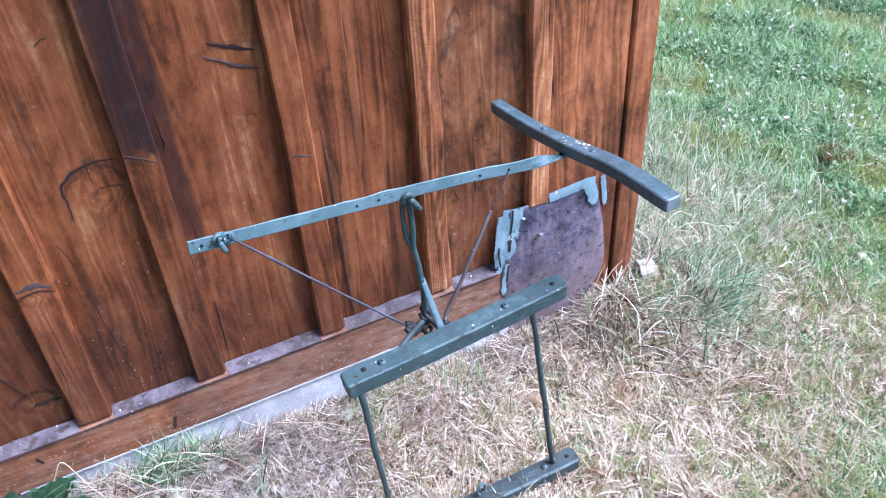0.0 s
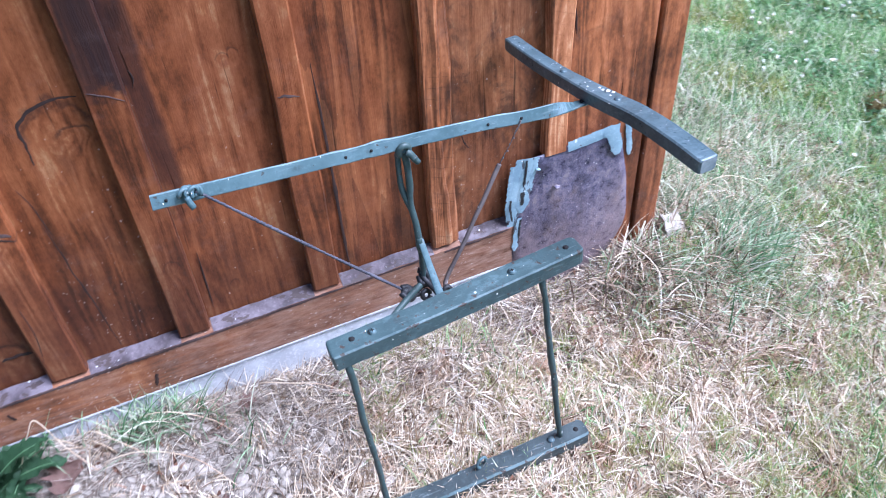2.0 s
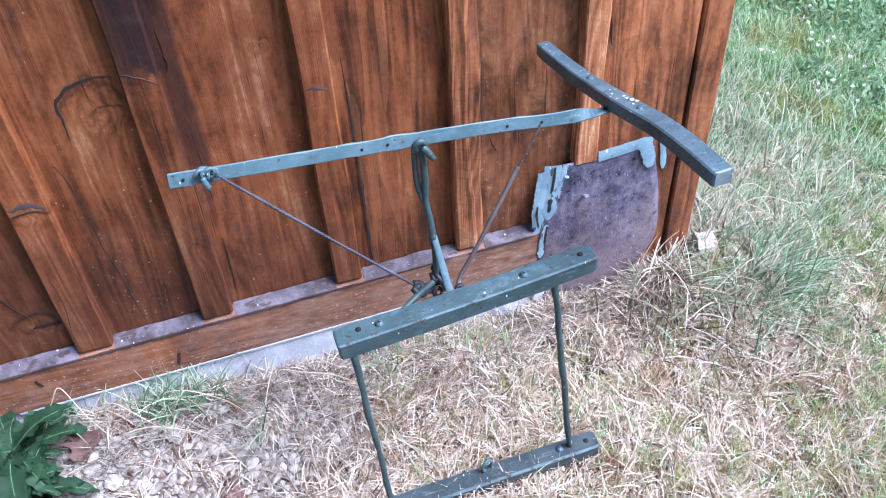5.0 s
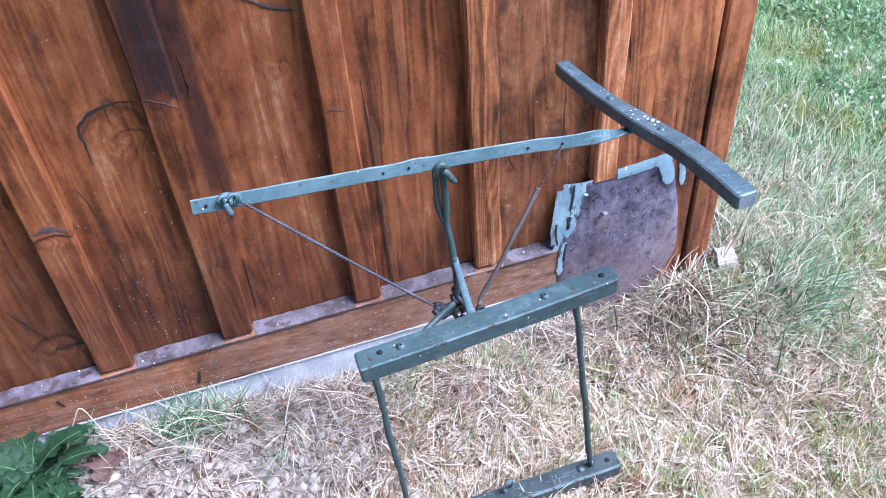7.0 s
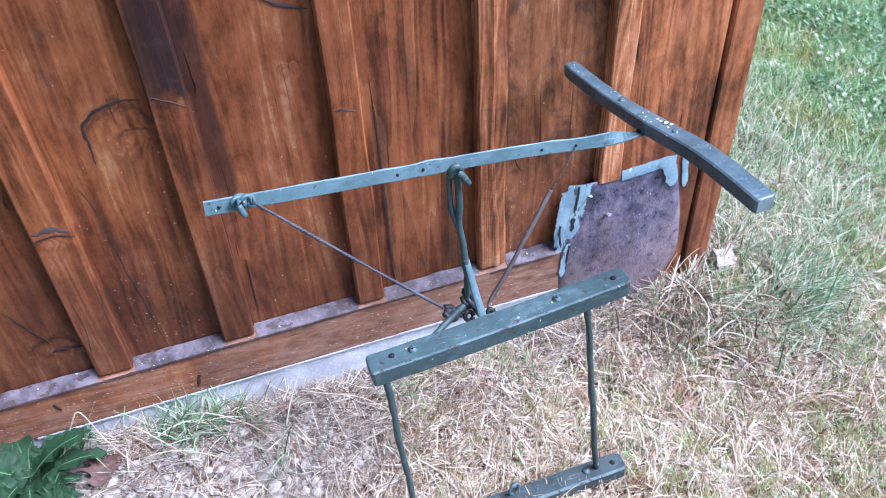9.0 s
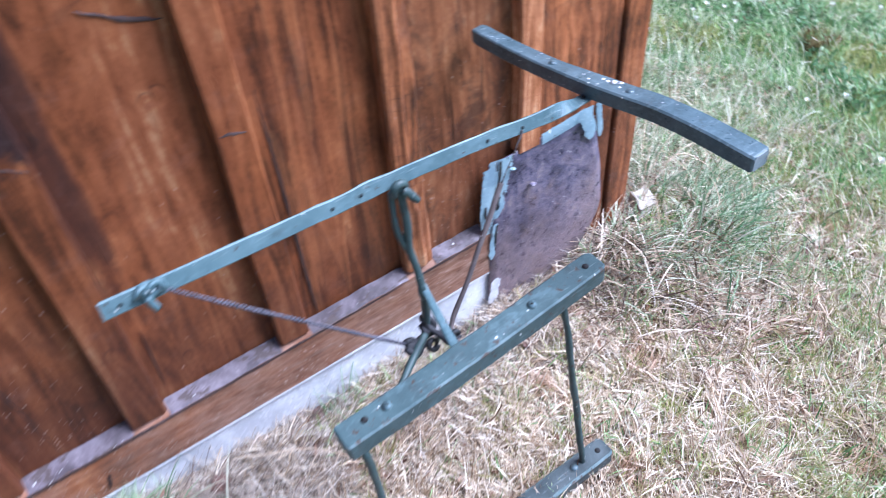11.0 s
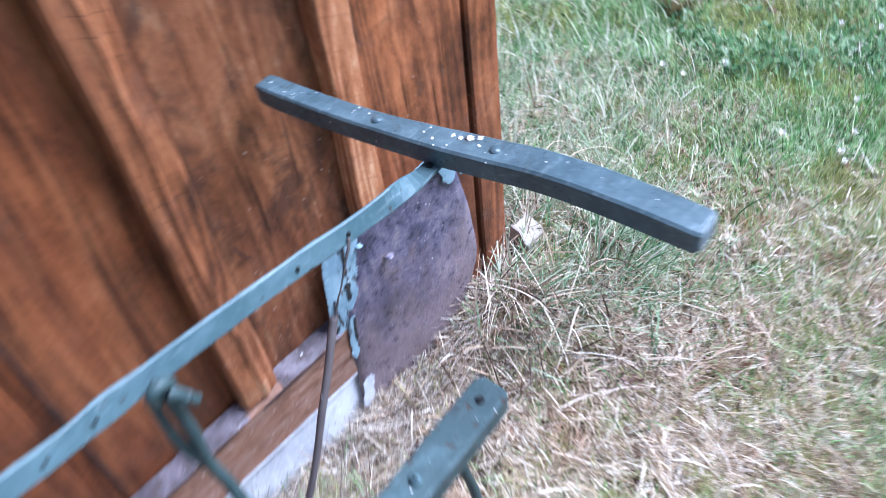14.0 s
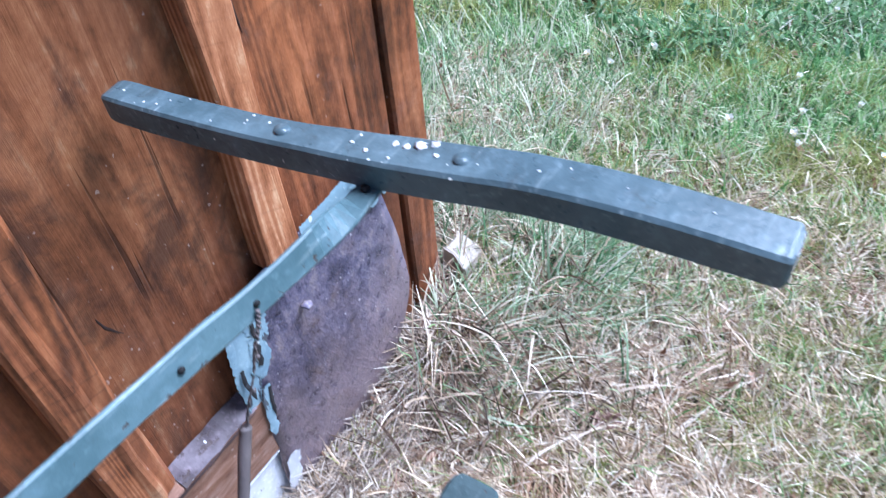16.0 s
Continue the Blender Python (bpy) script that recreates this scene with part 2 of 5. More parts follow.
def painted(name, colour, worn, rough=0.5, chips=0.66, specks=True, rust=(0.05, 0.03, 0.022), grit=0.0, drawn=(1, 1, 1), chip_size=75.0, scratched=0.0):
    g = Graph(name)
    p = g.place()
    big, small = g.noise(p, 14.0, 5.0, 0.6), g.noise(p, 120.0, 4.0, 0.6)
    c = g.mix(g.step(big, 0.35, 0.7), colour, worn)
    c = g.mix(g.math("MULTIPLY", g.step(small, 0.5, 0.8), 0.35), c, (worn[0] * 1.9, worn[1] * 1.8, worn[2] * 1.8))
    if grit:
        c = g.mix(grit, c, g.ramp(g.noise(p, 330.0, 3.0, 0.7), (0.35, (0.15, 0.15, 0.16)), (0.5, (0.75, 0.75, 0.78)), (0.68, (1.9, 1.85, 1.9))), "MULTIPLY")
    if scratched:
        line = g.step(g.noise(g.vec("MULTIPLY", p, (0.10, 1, 1)), 190.0, 3.0, 0.6), 0.60, 0.68)
        bald = g.step(g.noise(g.vec("MULTIPLY", p, (0.5, 1, 1)), 26.0, 6.0, 0.7), 0.52, 0.66)
        c = g.mix(g.math("MULTIPLY", line, g.math("MULTIPLY_ADD", bald, 0.5, 0.2)), c, (0.30, 0.36, 0.37))
        c = g.mix(g.math("MULTIPLY", bald, scratched), c, (worn[0] * 1.7, worn[1] * 1.6, worn[2] * 1.65))
        dirt = g.step(g.noise(g.vec("ADD", p, (5, 2, 1)), 33.0, 6.0, 0.7), 0.55, 0.68)
        c = g.mix(g.math("MULTIPLY", dirt, 0.45), c, (0.030, 0.034, 0.034))
    chip = g.step(g.noise(g.vec("MULTIPLY", p, drawn), chip_size, 5.0, 0.6), chips, chips + 0.03)
    c = g.mix(g.math("MULTIPLY", chip, 0.85), c, rust)
    if specks:
        v = g.cells(g.vec("ADD", p, g.vec("MULTIPLY", g.vec("ADD", p, (0, 0, 0)), (0.3, 0.1, -0.3))), 95.0)
        keep = g.math("GREATER_THAN", g.noise(p, 30.0, 2.0), 0.50)
        c = g.mix(g.math("MULTIPLY", g.math("MULTIPLY", g.math("LESS_THAN", v.outputs["Distance"], g.math("MULTIPLY", g.math("POWER", g.math("MULTIPLY", v.outputs["Color"], 1.0), 5.0), 0.42)), keep), 0.85), c, (0.72, 0.74, 0.72))
    g.bump(g.math("SUBTRACT", g.math("MULTIPLY_ADD", small, 0.5, g.math("MULTIPLY", big, 0.5)), g.math("MULTIPLY", chip, 0.35)), 0.5, 0.002)
    return g.done(c, g.math("MULTIPLY_ADD", small, 0.3, rough - 0.15), Specular_IOR_Level=0.4)


WOOD = stained_wood("stained_cladding_wood", True, 1.0, 2, 0.07, tan=0.1)
PALE_WOOD = stained_wood("paler_batten_wood", True, 1.75, 2, 0.08, 0.9, 0.0, 0.22, 0.55, 0.14, tan=0.8, low_tone=0.1)
WARM_WOOD = stained_wood("warmer_board_wood", True, 1.85, 2, 0.10, 0.75, tan=0.55, blotted=0.32, low_tone=0.25)
TAN_WOOD = stained_wood("browner_board_wood", True, 0.99, 2, 0.06, 0.9, tan=0.66, blotted=0.74, low_tone=0.08)
RIDGE_WOOD = stained_wood("sawn_batten_wood", True, 1.42, 2, 0.06, 0.8, 0.0, 0.20, 0.55, 0.34, tan=0.6, blotted=0.30, low_tone=0.1)
RED_WOOD = stained_wood("redder_board_wood", True, 1.12, 2, 0.05, tan=0.15, flamed=0.32, low_tone=0.25)
# lower tone for the left boards and one batten
DARKER_WOOD = stained_wood("darker_board_wood", True, 0.82, 2, 0.07, tan=0.1)
SILL_WOOD = stained_wood("stained_sill_wood", False, 1.05, 0, 0.4, 1.0, 0.76, 0.12, 0.46, tan=0.45)
GREEN = painted("green_paint_iron", (0.064, 0.112, 0.126), (0.098, 0.156, 0.172), 0.48, 0.65, scratched=0.3)
GREEN_WOOD = painted("green_paint_timber", (0.038, 0.066, 0.071), (0.058, 0.096, 0.102), 0.48, 0.61, scratched=0.6)
# post and rods: shade on their undersides is put into this darker green
SHADED_ROD_GREEN = painted("shaded_green_paint_rod", (0.030, 0.052, 0.052), (0.050, 0.080, 0.080), 0.5, 0.62)
DARK_GREEN = painted("dark_paint_timber", (0.050, 0.078, 0.090), (0.094, 0.136, 0.154), 0.32, 0.70, scratched=0.25)
WORN = painted("worn_paint_edge", (0.052, 0.086, 0.093), (0.12, 0.165, 0.17), 0.6, 0.58)
END_GRAIN = painted("worn_end_grain", (0.10, 0.135, 0.15), (0.24, 0.275, 0.29), 0.7, 0.62)
BLUE = painted("pale_blue_sealing_paint", (0.19, 0.29, 0.36), (0.31, 0.43, 0.49), 0.6, 0.575, True, (0.055, 0.05, 0.06), 0.0, (1, 1, 0.35), 80.0)
SEALER = painted("smooth_blue_paint", (0.20, 0.31, 0.38), (0.29, 0.41, 0.47), 0.55, 0.66, True, (0.07, 0.06, 0.07))
LEAD = painted("grey_lilac_ledge_paint", (0.050, 0.036, 0.042), (0.175, 0.145, 0.165), 0.6, 0.535, True, (0.055, 0.036, 0.032), 0.0, (0.5, 1, 1), 42.0)
WHITE = painted("white_footing_paint", (0.47, 0.48, 0.51), (0.68, 0.69, 0.71), 0.7, 0.64, True, (0.30, 0.27, 0.25))
HOLE = painted("hole_black", (0.008, 0.008, 0.009), (0.012, 0.012, 0.012), 0.9, 0.8, False)
CORD = painted("dark_cord", (0.045, 0.045, 0.058), (0.10, 0.096, 0.118), 0.8, 0.75, False)
RUSTY = painted("dark_rusty_iron", (0.085, 0.070, 0.068), (0.15, 0.122, 0.118), 0.6, 0.62, True)
BARK = painted("dark_bark", (0.022, 0.012, 0.010), (0.050, 0.026, 0.020), 0.8, 0.7, False)
SCAR = painted("grey_scar", (0.05, 0.030, 0.028), (0.11, 0.070, 0.064), 0.8, 0.66, False)
NEAR_BLACK = painted("near_black", (0.014, 0.015, 0.018), (0.03, 0.03, 0.034), 0.6, 0.75, False)
BACK = painted("dark_gap", (0.010, 0.006, 0.004), (0.014, 0.008, 0.006), 0.9, 0.9, False)


def sheet_material():
    """Dark bituminous sheet: mottled, drawn downwards in streaks, dusted with pale dirt low down."""
    g = Graph("dark_sheet")
    p = g.place()
    sep = g.n.new("ShaderNodeSeparateXYZ")
    g.put(sep.inputs[0], p)
    big, small, fine = g.noise(p, 11.0, 6.0, 0.65), g.noise(p, 55.0, 5.0, 0.65), g.noise(p, 300.0, 3.0, 0.7)
    streak = g.noise(g.vec("MULTIPLY", p, (1, 1, 0.12)), 70.0, 4.0, 0.6)
    f = 0.5
    for value, amount in ((big, 1.3), (small, 1.0), (streak, 0.5), (fine, 0.6)):
        f = g.math("ADD", f, g.math("MULTIPLY", g.math("SUBTRACT", value, 0.5), amount))
    c = g.ramp(f, (0.2, (0.024, 0.023, 0.040)), (0.45, (0.066, 0.060, 0.098)), (0.62, (0.130, 0.114, 0.164)), (0.85, (0.22, 0.182, 0.19)))
    dirt = g.step(g.math("ADD", sep.outputs[2], g.math("MULTIPLY", g.math("SUBTRACT", g.noise(g.vec("MULTIPLY", p, (1, 1, 0.3)), 16.0, 5.0, 0.65), 0.5), 0.5)), 0.34, 0.10)
    c = g.mix(g.math("MULTIPLY", dirt, g.math("MULTIPLY", small, 1.35)), c, (0.27, 0.20, 0.205))
    brown = g.step(g.noise(g.vec("ADD", p, (3, 1, 2)), 9.0, 5.0, 0.6), 0.55, 0.72)
    c = g.mix(g.math("MULTIPLY", brown, 0.55), c, (0.185, 0.125, 0.100))
    v = g.cells(p, 130.0)
    dots = g.math("LESS_THAN", v.outputs["Distance"], g.math("MULTIPLY", g.math("POWER", v.outputs["Color"], 4.0), 0.34))
    c = g.mix(g.math("MULTIPLY", dots, 0.7), c, (0.55, 0.52, 0.54))
    w = g.cells(g.vec("ADD", p, (2, 0, 7)), 40.0)
    chips = g.math("LESS_THAN", g.math("ADD", w.outputs["Distance"], g.math("MULTIPLY", g.noise(p, 260.0, 3.0), 0.10)), g.math("MULTIPLY", g.math("POWER", w.outputs["Color"], 6.0), 0.30))
    c = g.mix(g.math("MULTIPLY", chips, 0.6), c, (0.40, 0.38, 0.43))
    g.bump(g.math("ADD", g.math("MULTIPLY", small, 0.6), g.math("MULTIPLY", g.noise(p, 190.0, 3.0, 0.6), 0.7)), 0.8, 0.0026)
    return g.done(c, g.math("MULTIPLY_ADD", small, 0.4, 0.12), Specular_IOR_Level=0.5)


TAR = sheet_material()


def tuft_material(name, stops, rough=0.65, through=0.25, browned=0.8):
    g = Graph(name)
    k, p = g.island(), g.place()
    c = g.ramp(k, *stops)
    c = g.mix(g.math("MULTIPLY", g.noise(p, 140.0, 3.0), 0.5), c, (0.55, 0.47, 0.38), "MULTIPLY")
    c = g.mix(g.math("MULTIPLY", g.step(g.noise(p, 7.0, 5.0, 0.65), 0.52, 0.72), browned), c, (0.62, 0.42, 0.32), "MULTIPLY")
    m = g.done(c, rough, Specular_IOR_Level=0.25)
    tr = g.n.new("ShaderNodeBsdfTranslucent")
    g.put(tr.inputs[0], c)
    mix = g.n.new("ShaderNodeMixShader")
    mix.inputs[0].default_value = through
    g.l.new(g.bsdf.outputs[0], mix.inputs[1])
    g.l.new(tr.outputs[0], mix.inputs[2])
    g.l.new(mix.outputs[0], g.n["Material Output"].inputs[0])
    return m


STRAW = tuft_material("dry_straw", ((0.0, (0.13, 0.08, 0.055)), (0.18, (0.34, 0.245, 0.15)), (0.42, (0.70, 0.565, 0.41)), (0.68, (0.90, 0.79, 0.635)), (1.0, (0.95, 0.90, 0.82))))
GRASS = tuft_material("green_grass", ((0.0, (0.06, 0.17, 0.06)), (0.3, (0.20, 0.43, 0.15)), (0.6, (0.48, 0.70, 0.33)), (0.85, (0.80, 0.86, 0.62)), (1.0, (0.95, 0.95, 0.86))), 0.5, 0.4, 0.2)
GREYED = tuft_material("greyed_straw", ((0.0, (0.10, 0.07, 0.055)), (0.3, (0.28, 0.22, 0.18)), (0.7, (0.50, 0.44, 0.38)), (1.0, (0.74, 0.69, 0.62))))
# brown dead grass, darkened further to carry the corner's deep shade
TANGLE = tuft_material("shaded_brown_tangled_grass", ((0.0, (0.04, 0.025, 0.018)), (0.4, (0.17, 0.115, 0.075)), (0.75, (0.42, 0.32, 0.235)), (1.0, (0.76, 0.67, 0.56))))
MOSSY = tuft_material("brown_moss", ((0.0, (0.05, 0.03, 0.008)), (0.5, (0.20, 0.13, 0.04)), (1.0, (0.45, 0.36, 0.13))))
LITTER = tuft_material("leaf_litter", ((0.0, (0.06, 0.03, 0.02)), (0.5, (0.22, 0.11, 0.07)), (1.0, (0.48, 0.33, 0.25))))
SPROUT = tuft_material("yellow_green_sprouts", ((0.0, (0.22, 0.28, 0.07)), (0.5, (0.42, 0.48, 0.15)), (1.0, (0.66, 0.66, 0.32))), 0.5, 0.4, 0.2)
PALE_GREEN = tuft_material("pale_green_grass", ((0.0, (0.13, 0.25, 0.12)), (0.35, (0.38, 0.52, 0.33)), (0.65, (0.70, 0.74, 0.54)), (1.0, (0.95, 0.92, 0.82))), 0.5, 0.35, 0.2)
CLOVER = tuft_material("clover_leaf", ((0.0, (0.06, 0.15, 0.06)), (0.5, (0.16, 0.30, 0.13)), (1.0, (0.34, 0.47, 0.29))), 0.45, 0.3, 0.0)
LONG = tuft_material("long_grass", ((0.0, (0.07, 0.16, 0.07)), (0.35, (0.19, 0.35, 0.17)), (0.7, (0.42, 0.55, 0.36)), (1.0, (0.82, 0.83, 0.68))), 0.5, 0.3, 0.2)


def ground_material():
    g = Graph("ground_soil")
    p = g.place()
    n1, n2 = g.noise(p, 5.0, 5.0, 0.6), g.noise(p, 70.0, 5.0, 0.7)
    c = g.ramp(n2, (0.3, (0.035, 0.024, 0.016)), (0.55, (0.11, 0.080, 0.052)), (0.75, (0.26, 0.20, 0.14)))
    sep = g.n.new("ShaderNodeSeparateXYZ")
    g.put(sep.inputs[0], p)
    green = g.step(g.math("ADD", sep.outputs[0], g.math("MULTIPLY", g.math("SUBTRACT", n1, 0.5), 1.5)), 1.5, 2.1)
    away = g.vec("SUBTRACT", g.vec("MULTIPLY", p, (1, 1, 0)), (0.7, 0.9, 0))
    reach = g.n.new("ShaderNodeVectorMath")
    reach.operation = "LENGTH"
    g.put(reach.inputs[0], away)
    reach = g.math("ADD", reach.outputs[1], g.math("MULTIPLY", g.math("SUBTRACT", n1, 0.5), 1.2))
    green = g.math("MAXIMUM", green, g.step(reach, 1.3, 2.0))
    turf = g.ramp(n2, (0.3, (0.025, 0.05, 0.015)), (0.6, (0.07, 0.12, 0.035)), (0.8, (0.17, 0.2, 0.08)))
    c = g.mix(g.math("MULTIPLY", green, 0.8), c, turf)
    pale = g.math("ADD", sep.outputs[0], g.math("MULTIPLY", g.math("SUBTRACT", n1, 0.5), 0.9))
    dust = g.ramp(g.noise(p, 160.0, 5.0, 0.7), (0.3, (0.10, 0.078, 0.062)), (0.5, (0.24, 0.20, 0.165)), (0.7, (0.42, 0.37, 0.32)))
    c = g.mix(g.math("MULTIPLY", g.math("MULTIPLY", g.step(pale, 0.55, 0.15), g.step(reach, 1.7, 1.2)), 0.85), c, dust)
    g.bump(n2, 0.8, 0.01)
    return g.done(c, 0.95)


GROUND = ground_material()


def stone_material(name, lo, hi):
    g = Graph(name)
    p, k = g.place(), g.island()
    c = g.ramp(k, (0.0, lo), (0.6, hi), (1.0, tuple(min(1.0, v * 1.12) for v in hi)))
    c = g.mix(g.math("MULTIPLY", g.step(g.noise(p, 90.0, 5.0, 0.65), 0.45, 0.75), 0.4), c, (0.33, 0.29, 0.25))
    g.bump(g.noise(p, 160.0, 5.0, 0.65), 0.5, 0.003)
    return g.done(c, 0.9)


STONE = stone_material("white_gravel", (0.18, 0.155, 0.13), (0.38, 0.335, 0.285))


def leaf_material(name, a, b, rough=0.45, vary=0.35):
    g = Graph(name)
    p, k = g.place(), g.luck()
    c = g.mix(g.noise(p, 55.0, 4.0, 0.6), a, b)
    c = g.mix(g.math("MULTIPLY", k, vary), c, tuple(v * 0.6 for v in a))
    g.bump(g.noise(p, 70.0, 4.0), 0.5, 0.003)
    return g.done(c, rough, Specular_IOR_Level=0.4)


WEED = leaf_material("weed_leaf", (0.024, 0.066, 0.030), (0.062, 0.138, 0.058), 0.6)
RIB = leaf_material("weed_rib", (0.09, 0.19, 0.085), (0.14, 0.25, 0.12))
DEAD = leaf_material("dead_leaf", (0.17, 0.085, 0.065), (0.36, 0.235, 0.195), 0.75)
PETAL = leaf_material("petal_white", (0.86, 0.86, 0.85), (0.90, 0.90, 0.89), 0.6, 0.04)
DISC = leaf_material("flower_yellow", (0.62, 0.40, 0.04), (0.72, 0.5, 0.07), 0.7)
MOSS = leaf_material("mossy_soil", (0.05, 0.038, 0.012), (0.16, 0.125, 0.035), 0.9)


# ---- shaping ----
def mesh_of(name, bm, mat, smooth=True):
    me = bpy.data.meshes.new(name)
    bmesh.ops.recalc_face_normals(bm, faces=bm.faces)
    bm.to_mesh(me)
    bm.free()
    me.materials.append(mat)
    for f in me.polygons:
        f.use_smooth = smooth
    return me


def part(name, bm, mat, parent=None, label="", smooth=True):
    ob = new(name, mesh_of(name, bm, mat, smooth))
    if parent:
        ob.parent = parent
    return tagged(ob, label)


def thing(name, label, category, at=(0, 0, 0), group="", kind=""):
    ob = new(name)
    ob.location = at
    ob.empty_display_size = 0.05
    return tagged(ob, label, category, group, kind)


def box(x0, x1, y0, y1, z0, z1, bevel=0.003):
    bm = bmesh.new()
    bmesh.ops.create_cube(bm, size=1)
    for v in bm.verts:
        v.co = Vector((x0 if v.co.x < 0 else x1, y0 if v.co.y < 0 else y1, z0 if v.co.z < 0 else z1))
    if bevel:
        bmesh.ops.bevel(bm, geom=bm.edges[:], offset=bevel, segments=1, affect="EDGES", profile=0.5)
    return bm


def smooth_path(points, n):
    """Catmull-Rom points through the given ones, n to a span."""
    p = [Vector(v) for v in points]
    p = [2 * p[0] - p[1]] + p + [2 * p[-1] - p[-2]]
    out = []
    for i in range(1, len(p) - 2):
        a, b, c, d = p[i - 1:i + 3]
        for k in range(n):
            t = k / n
            out.append(0.5 * (2 * b + (c - a) * t + (2 * a - 5 * b + 4 * c - d) * t * t + (3 * b - a - 3 * c + d) * t ** 3))
    return out + [p[-2]]


def sweep(points, section, up=(0, 0, 1), n=1, taper=None, twist=0.0, rough=0.0, edges=False):
    """A closed section (list of (side, up)) carried along points. taper and rough vary its size."""
    pts = smooth_path(points, n) if n > 1 else [Vector(v) for v in points]
    bm, rings, last = bmesh.new(), [], Vector(up)
    for i, q in enumerate(pts):
        d = (pts[min(i + 1, len(pts) - 1)] - pts[max(i - 1, 0)]).normalized()
        side = d.cross(last)
        if side.length < 1e-3:
            side = d.cross(Vector((0.3, 1, 0.2)))
        side.normalize()
        u = side.cross(d).normalized()
        last = u if twist and not callable(twist) or n > 1 and abs(Vector(up).dot(d)) > 0.9 else Vector(up)
        f = i / (len(pts) - 1)
        s = taper(f) if taper else 1.0
        ang = radians(twist(f) if callable(twist) else twist * f)
        ring = []
        for a, b in section:
            w = 1 + rough * noise.noise(Vector((q.x * 28 + a * 90, q.y * 28 + b * 90, q.z * 28)))
            a2, b2 = a * math.cos(ang) - b * math.sin(ang), a * math.sin(ang) + b * math.cos(ang)
            sx, sy = s if isinstance(s, tuple) else (s, s)
            ring.append(bm.verts.new(q + side * a2 * sx * w + u * b2 * sy * w))
        rings.append(ring)
    m = len(section)
    for r0, r1 in zip(rings, rings[1:]):
        for j in range(m):
            bm.faces.new((r0[j], r0[(j + 1) % m], r1[(j + 1) % m], r1[j])).material_index = j % 2 if edges else 0
    for ring in (rings[0], rings[-1]):
        bm.faces.new(ring).material_index = 1 if edges else 0
    return bm


def worn_ended(line, n, first, last, least=0.55):
    """Points through a line whose last centimetres are rounded off, and the size of the section at each of them."""
    p = smooth_path(line, n)
    q, sizes = list(p[1:-1]), [1.0] * (len(p) - 2)
    for end, nxt, reach, flip in ((p[0], p[1], first, False), (p[-1], p[-2], last, True)):
        d = (nxt - end).normalized()
        run = [(end + d * reach * (1 - math.cos(a)), least + (1 - least) * math.sin(a)) for a in np.linspace(0, math.pi / 2, 5)]
        if flip:
            q, sizes = q + [v for v, _ in run[::-1]], sizes + [w for _, w in run[::-1]]
        else:
            q, sizes = [v for v, _ in run] + q, [w for _, w in run] + sizes
    return q, sizes


def sized(sizes, both=True, grow=0.0):
    """The taper that goes with worn_ended()."""
    pick = lambda f: sizes[min(int(round(f * (len(sizes) - 1))), len(sizes) - 1)]
    return lambda f: ((1 + grow * f) * pick(f), (1 + grow * f) * (pick(f) if both else 0.5 + 0.5 * pick(f)))


def round_section(r, m=8):
    return [(r * math.cos(2 * math.pi * k / m), r * math.sin(2 * math.pi * k / m)) for k in range(m)]


def bar_section(w, h, c=0.003):
    w, h = w / 2, h / 2
    return [(-w + c, -h), (w - c, -h), (w, -h + c), (w, h - c), (w - c, h), (-w + c, h), (-w, h - c), (-w, -h + c)]


def lump(r, seed, flat=0.7, rough=0.3, sub=1, at=(0, 0, 0)):
    bm = bmesh.new()
    bmesh.ops.create_icosphere(bm, subdivisions=sub, radius=r)
    for v in bm.verts:
        k = 1 + rough * noise.noise(v.co / r * 1.3 + Vector((seed * 3.1, seed * 1.7, seed)))
        v.co = Vector((v.co.x * k, v.co.y * k, v.co.z * k * flat)) + Vector(at)
    return bm


def smear(line, width, y, seed, lift=0.0004, ragged=1.0):
    """A ragged band of thick paint along points (x, z)."""
    pts = smooth_path([(x, 0, z) for x, z in line], 16)
    bm, rows = bmesh.new(), []
    for i, q in enumerate(pts):
        d = (pts[min(i + 1, len(pts) - 1)] - pts[max(i - 1, 0)]).normalized()
        s = Vector((-d.z, 0, d.x))
        f = i / (len(pts) - 1)
        end = min(1.0, 0.35 + 4.0 * (1 - f)) if ragged > 0.5 else 1.0
        w0 = end * width * (0.5 + ragged * 0.22 * noise.noise(Vector((i * 0.11, seed, 1))) + ragged * 0.26 * noise.noise(Vector((i * 0.8, seed, 3))))
        w1 = end * width * (0.5 + ragged * 0.22 * noise.noise(Vector((i * 0.11, seed, 8))) + ragged * 0.26 * noise.noise(Vector((i * 0.8, seed, 5))))
        yy = y(q.x, q.z)
        rows.append([bm.verts.new(v) for v in (q - s * w0 + Vector((0, yy, 0)), q - s * w0 * 0.7 + Vector((0, yy - lift, 0)),
                                               q + s * w1 * 0.1 + Vector((0, yy - lift * 1.5, 0)), q + s * w1 * 0.75 + Vector((0, yy - lift, 0)), q + s * w1 + Vector((0, yy, 0)))])
    for r0, r1 in zip(rows, rows[1:]):
        for j in range(4):
            bm.faces.new((r0[j], r0[j + 1], r1[j + 1], r1[j]))
    return bm


def disc(at, normal, r, depth=0.002, m=10):
    n = Vector(normal).normalized()
    at = Vector(at)
    return sweep([at - n * depth, at + n * depth], round_section(r, m), up=(0.31, 0.2, 0.93))


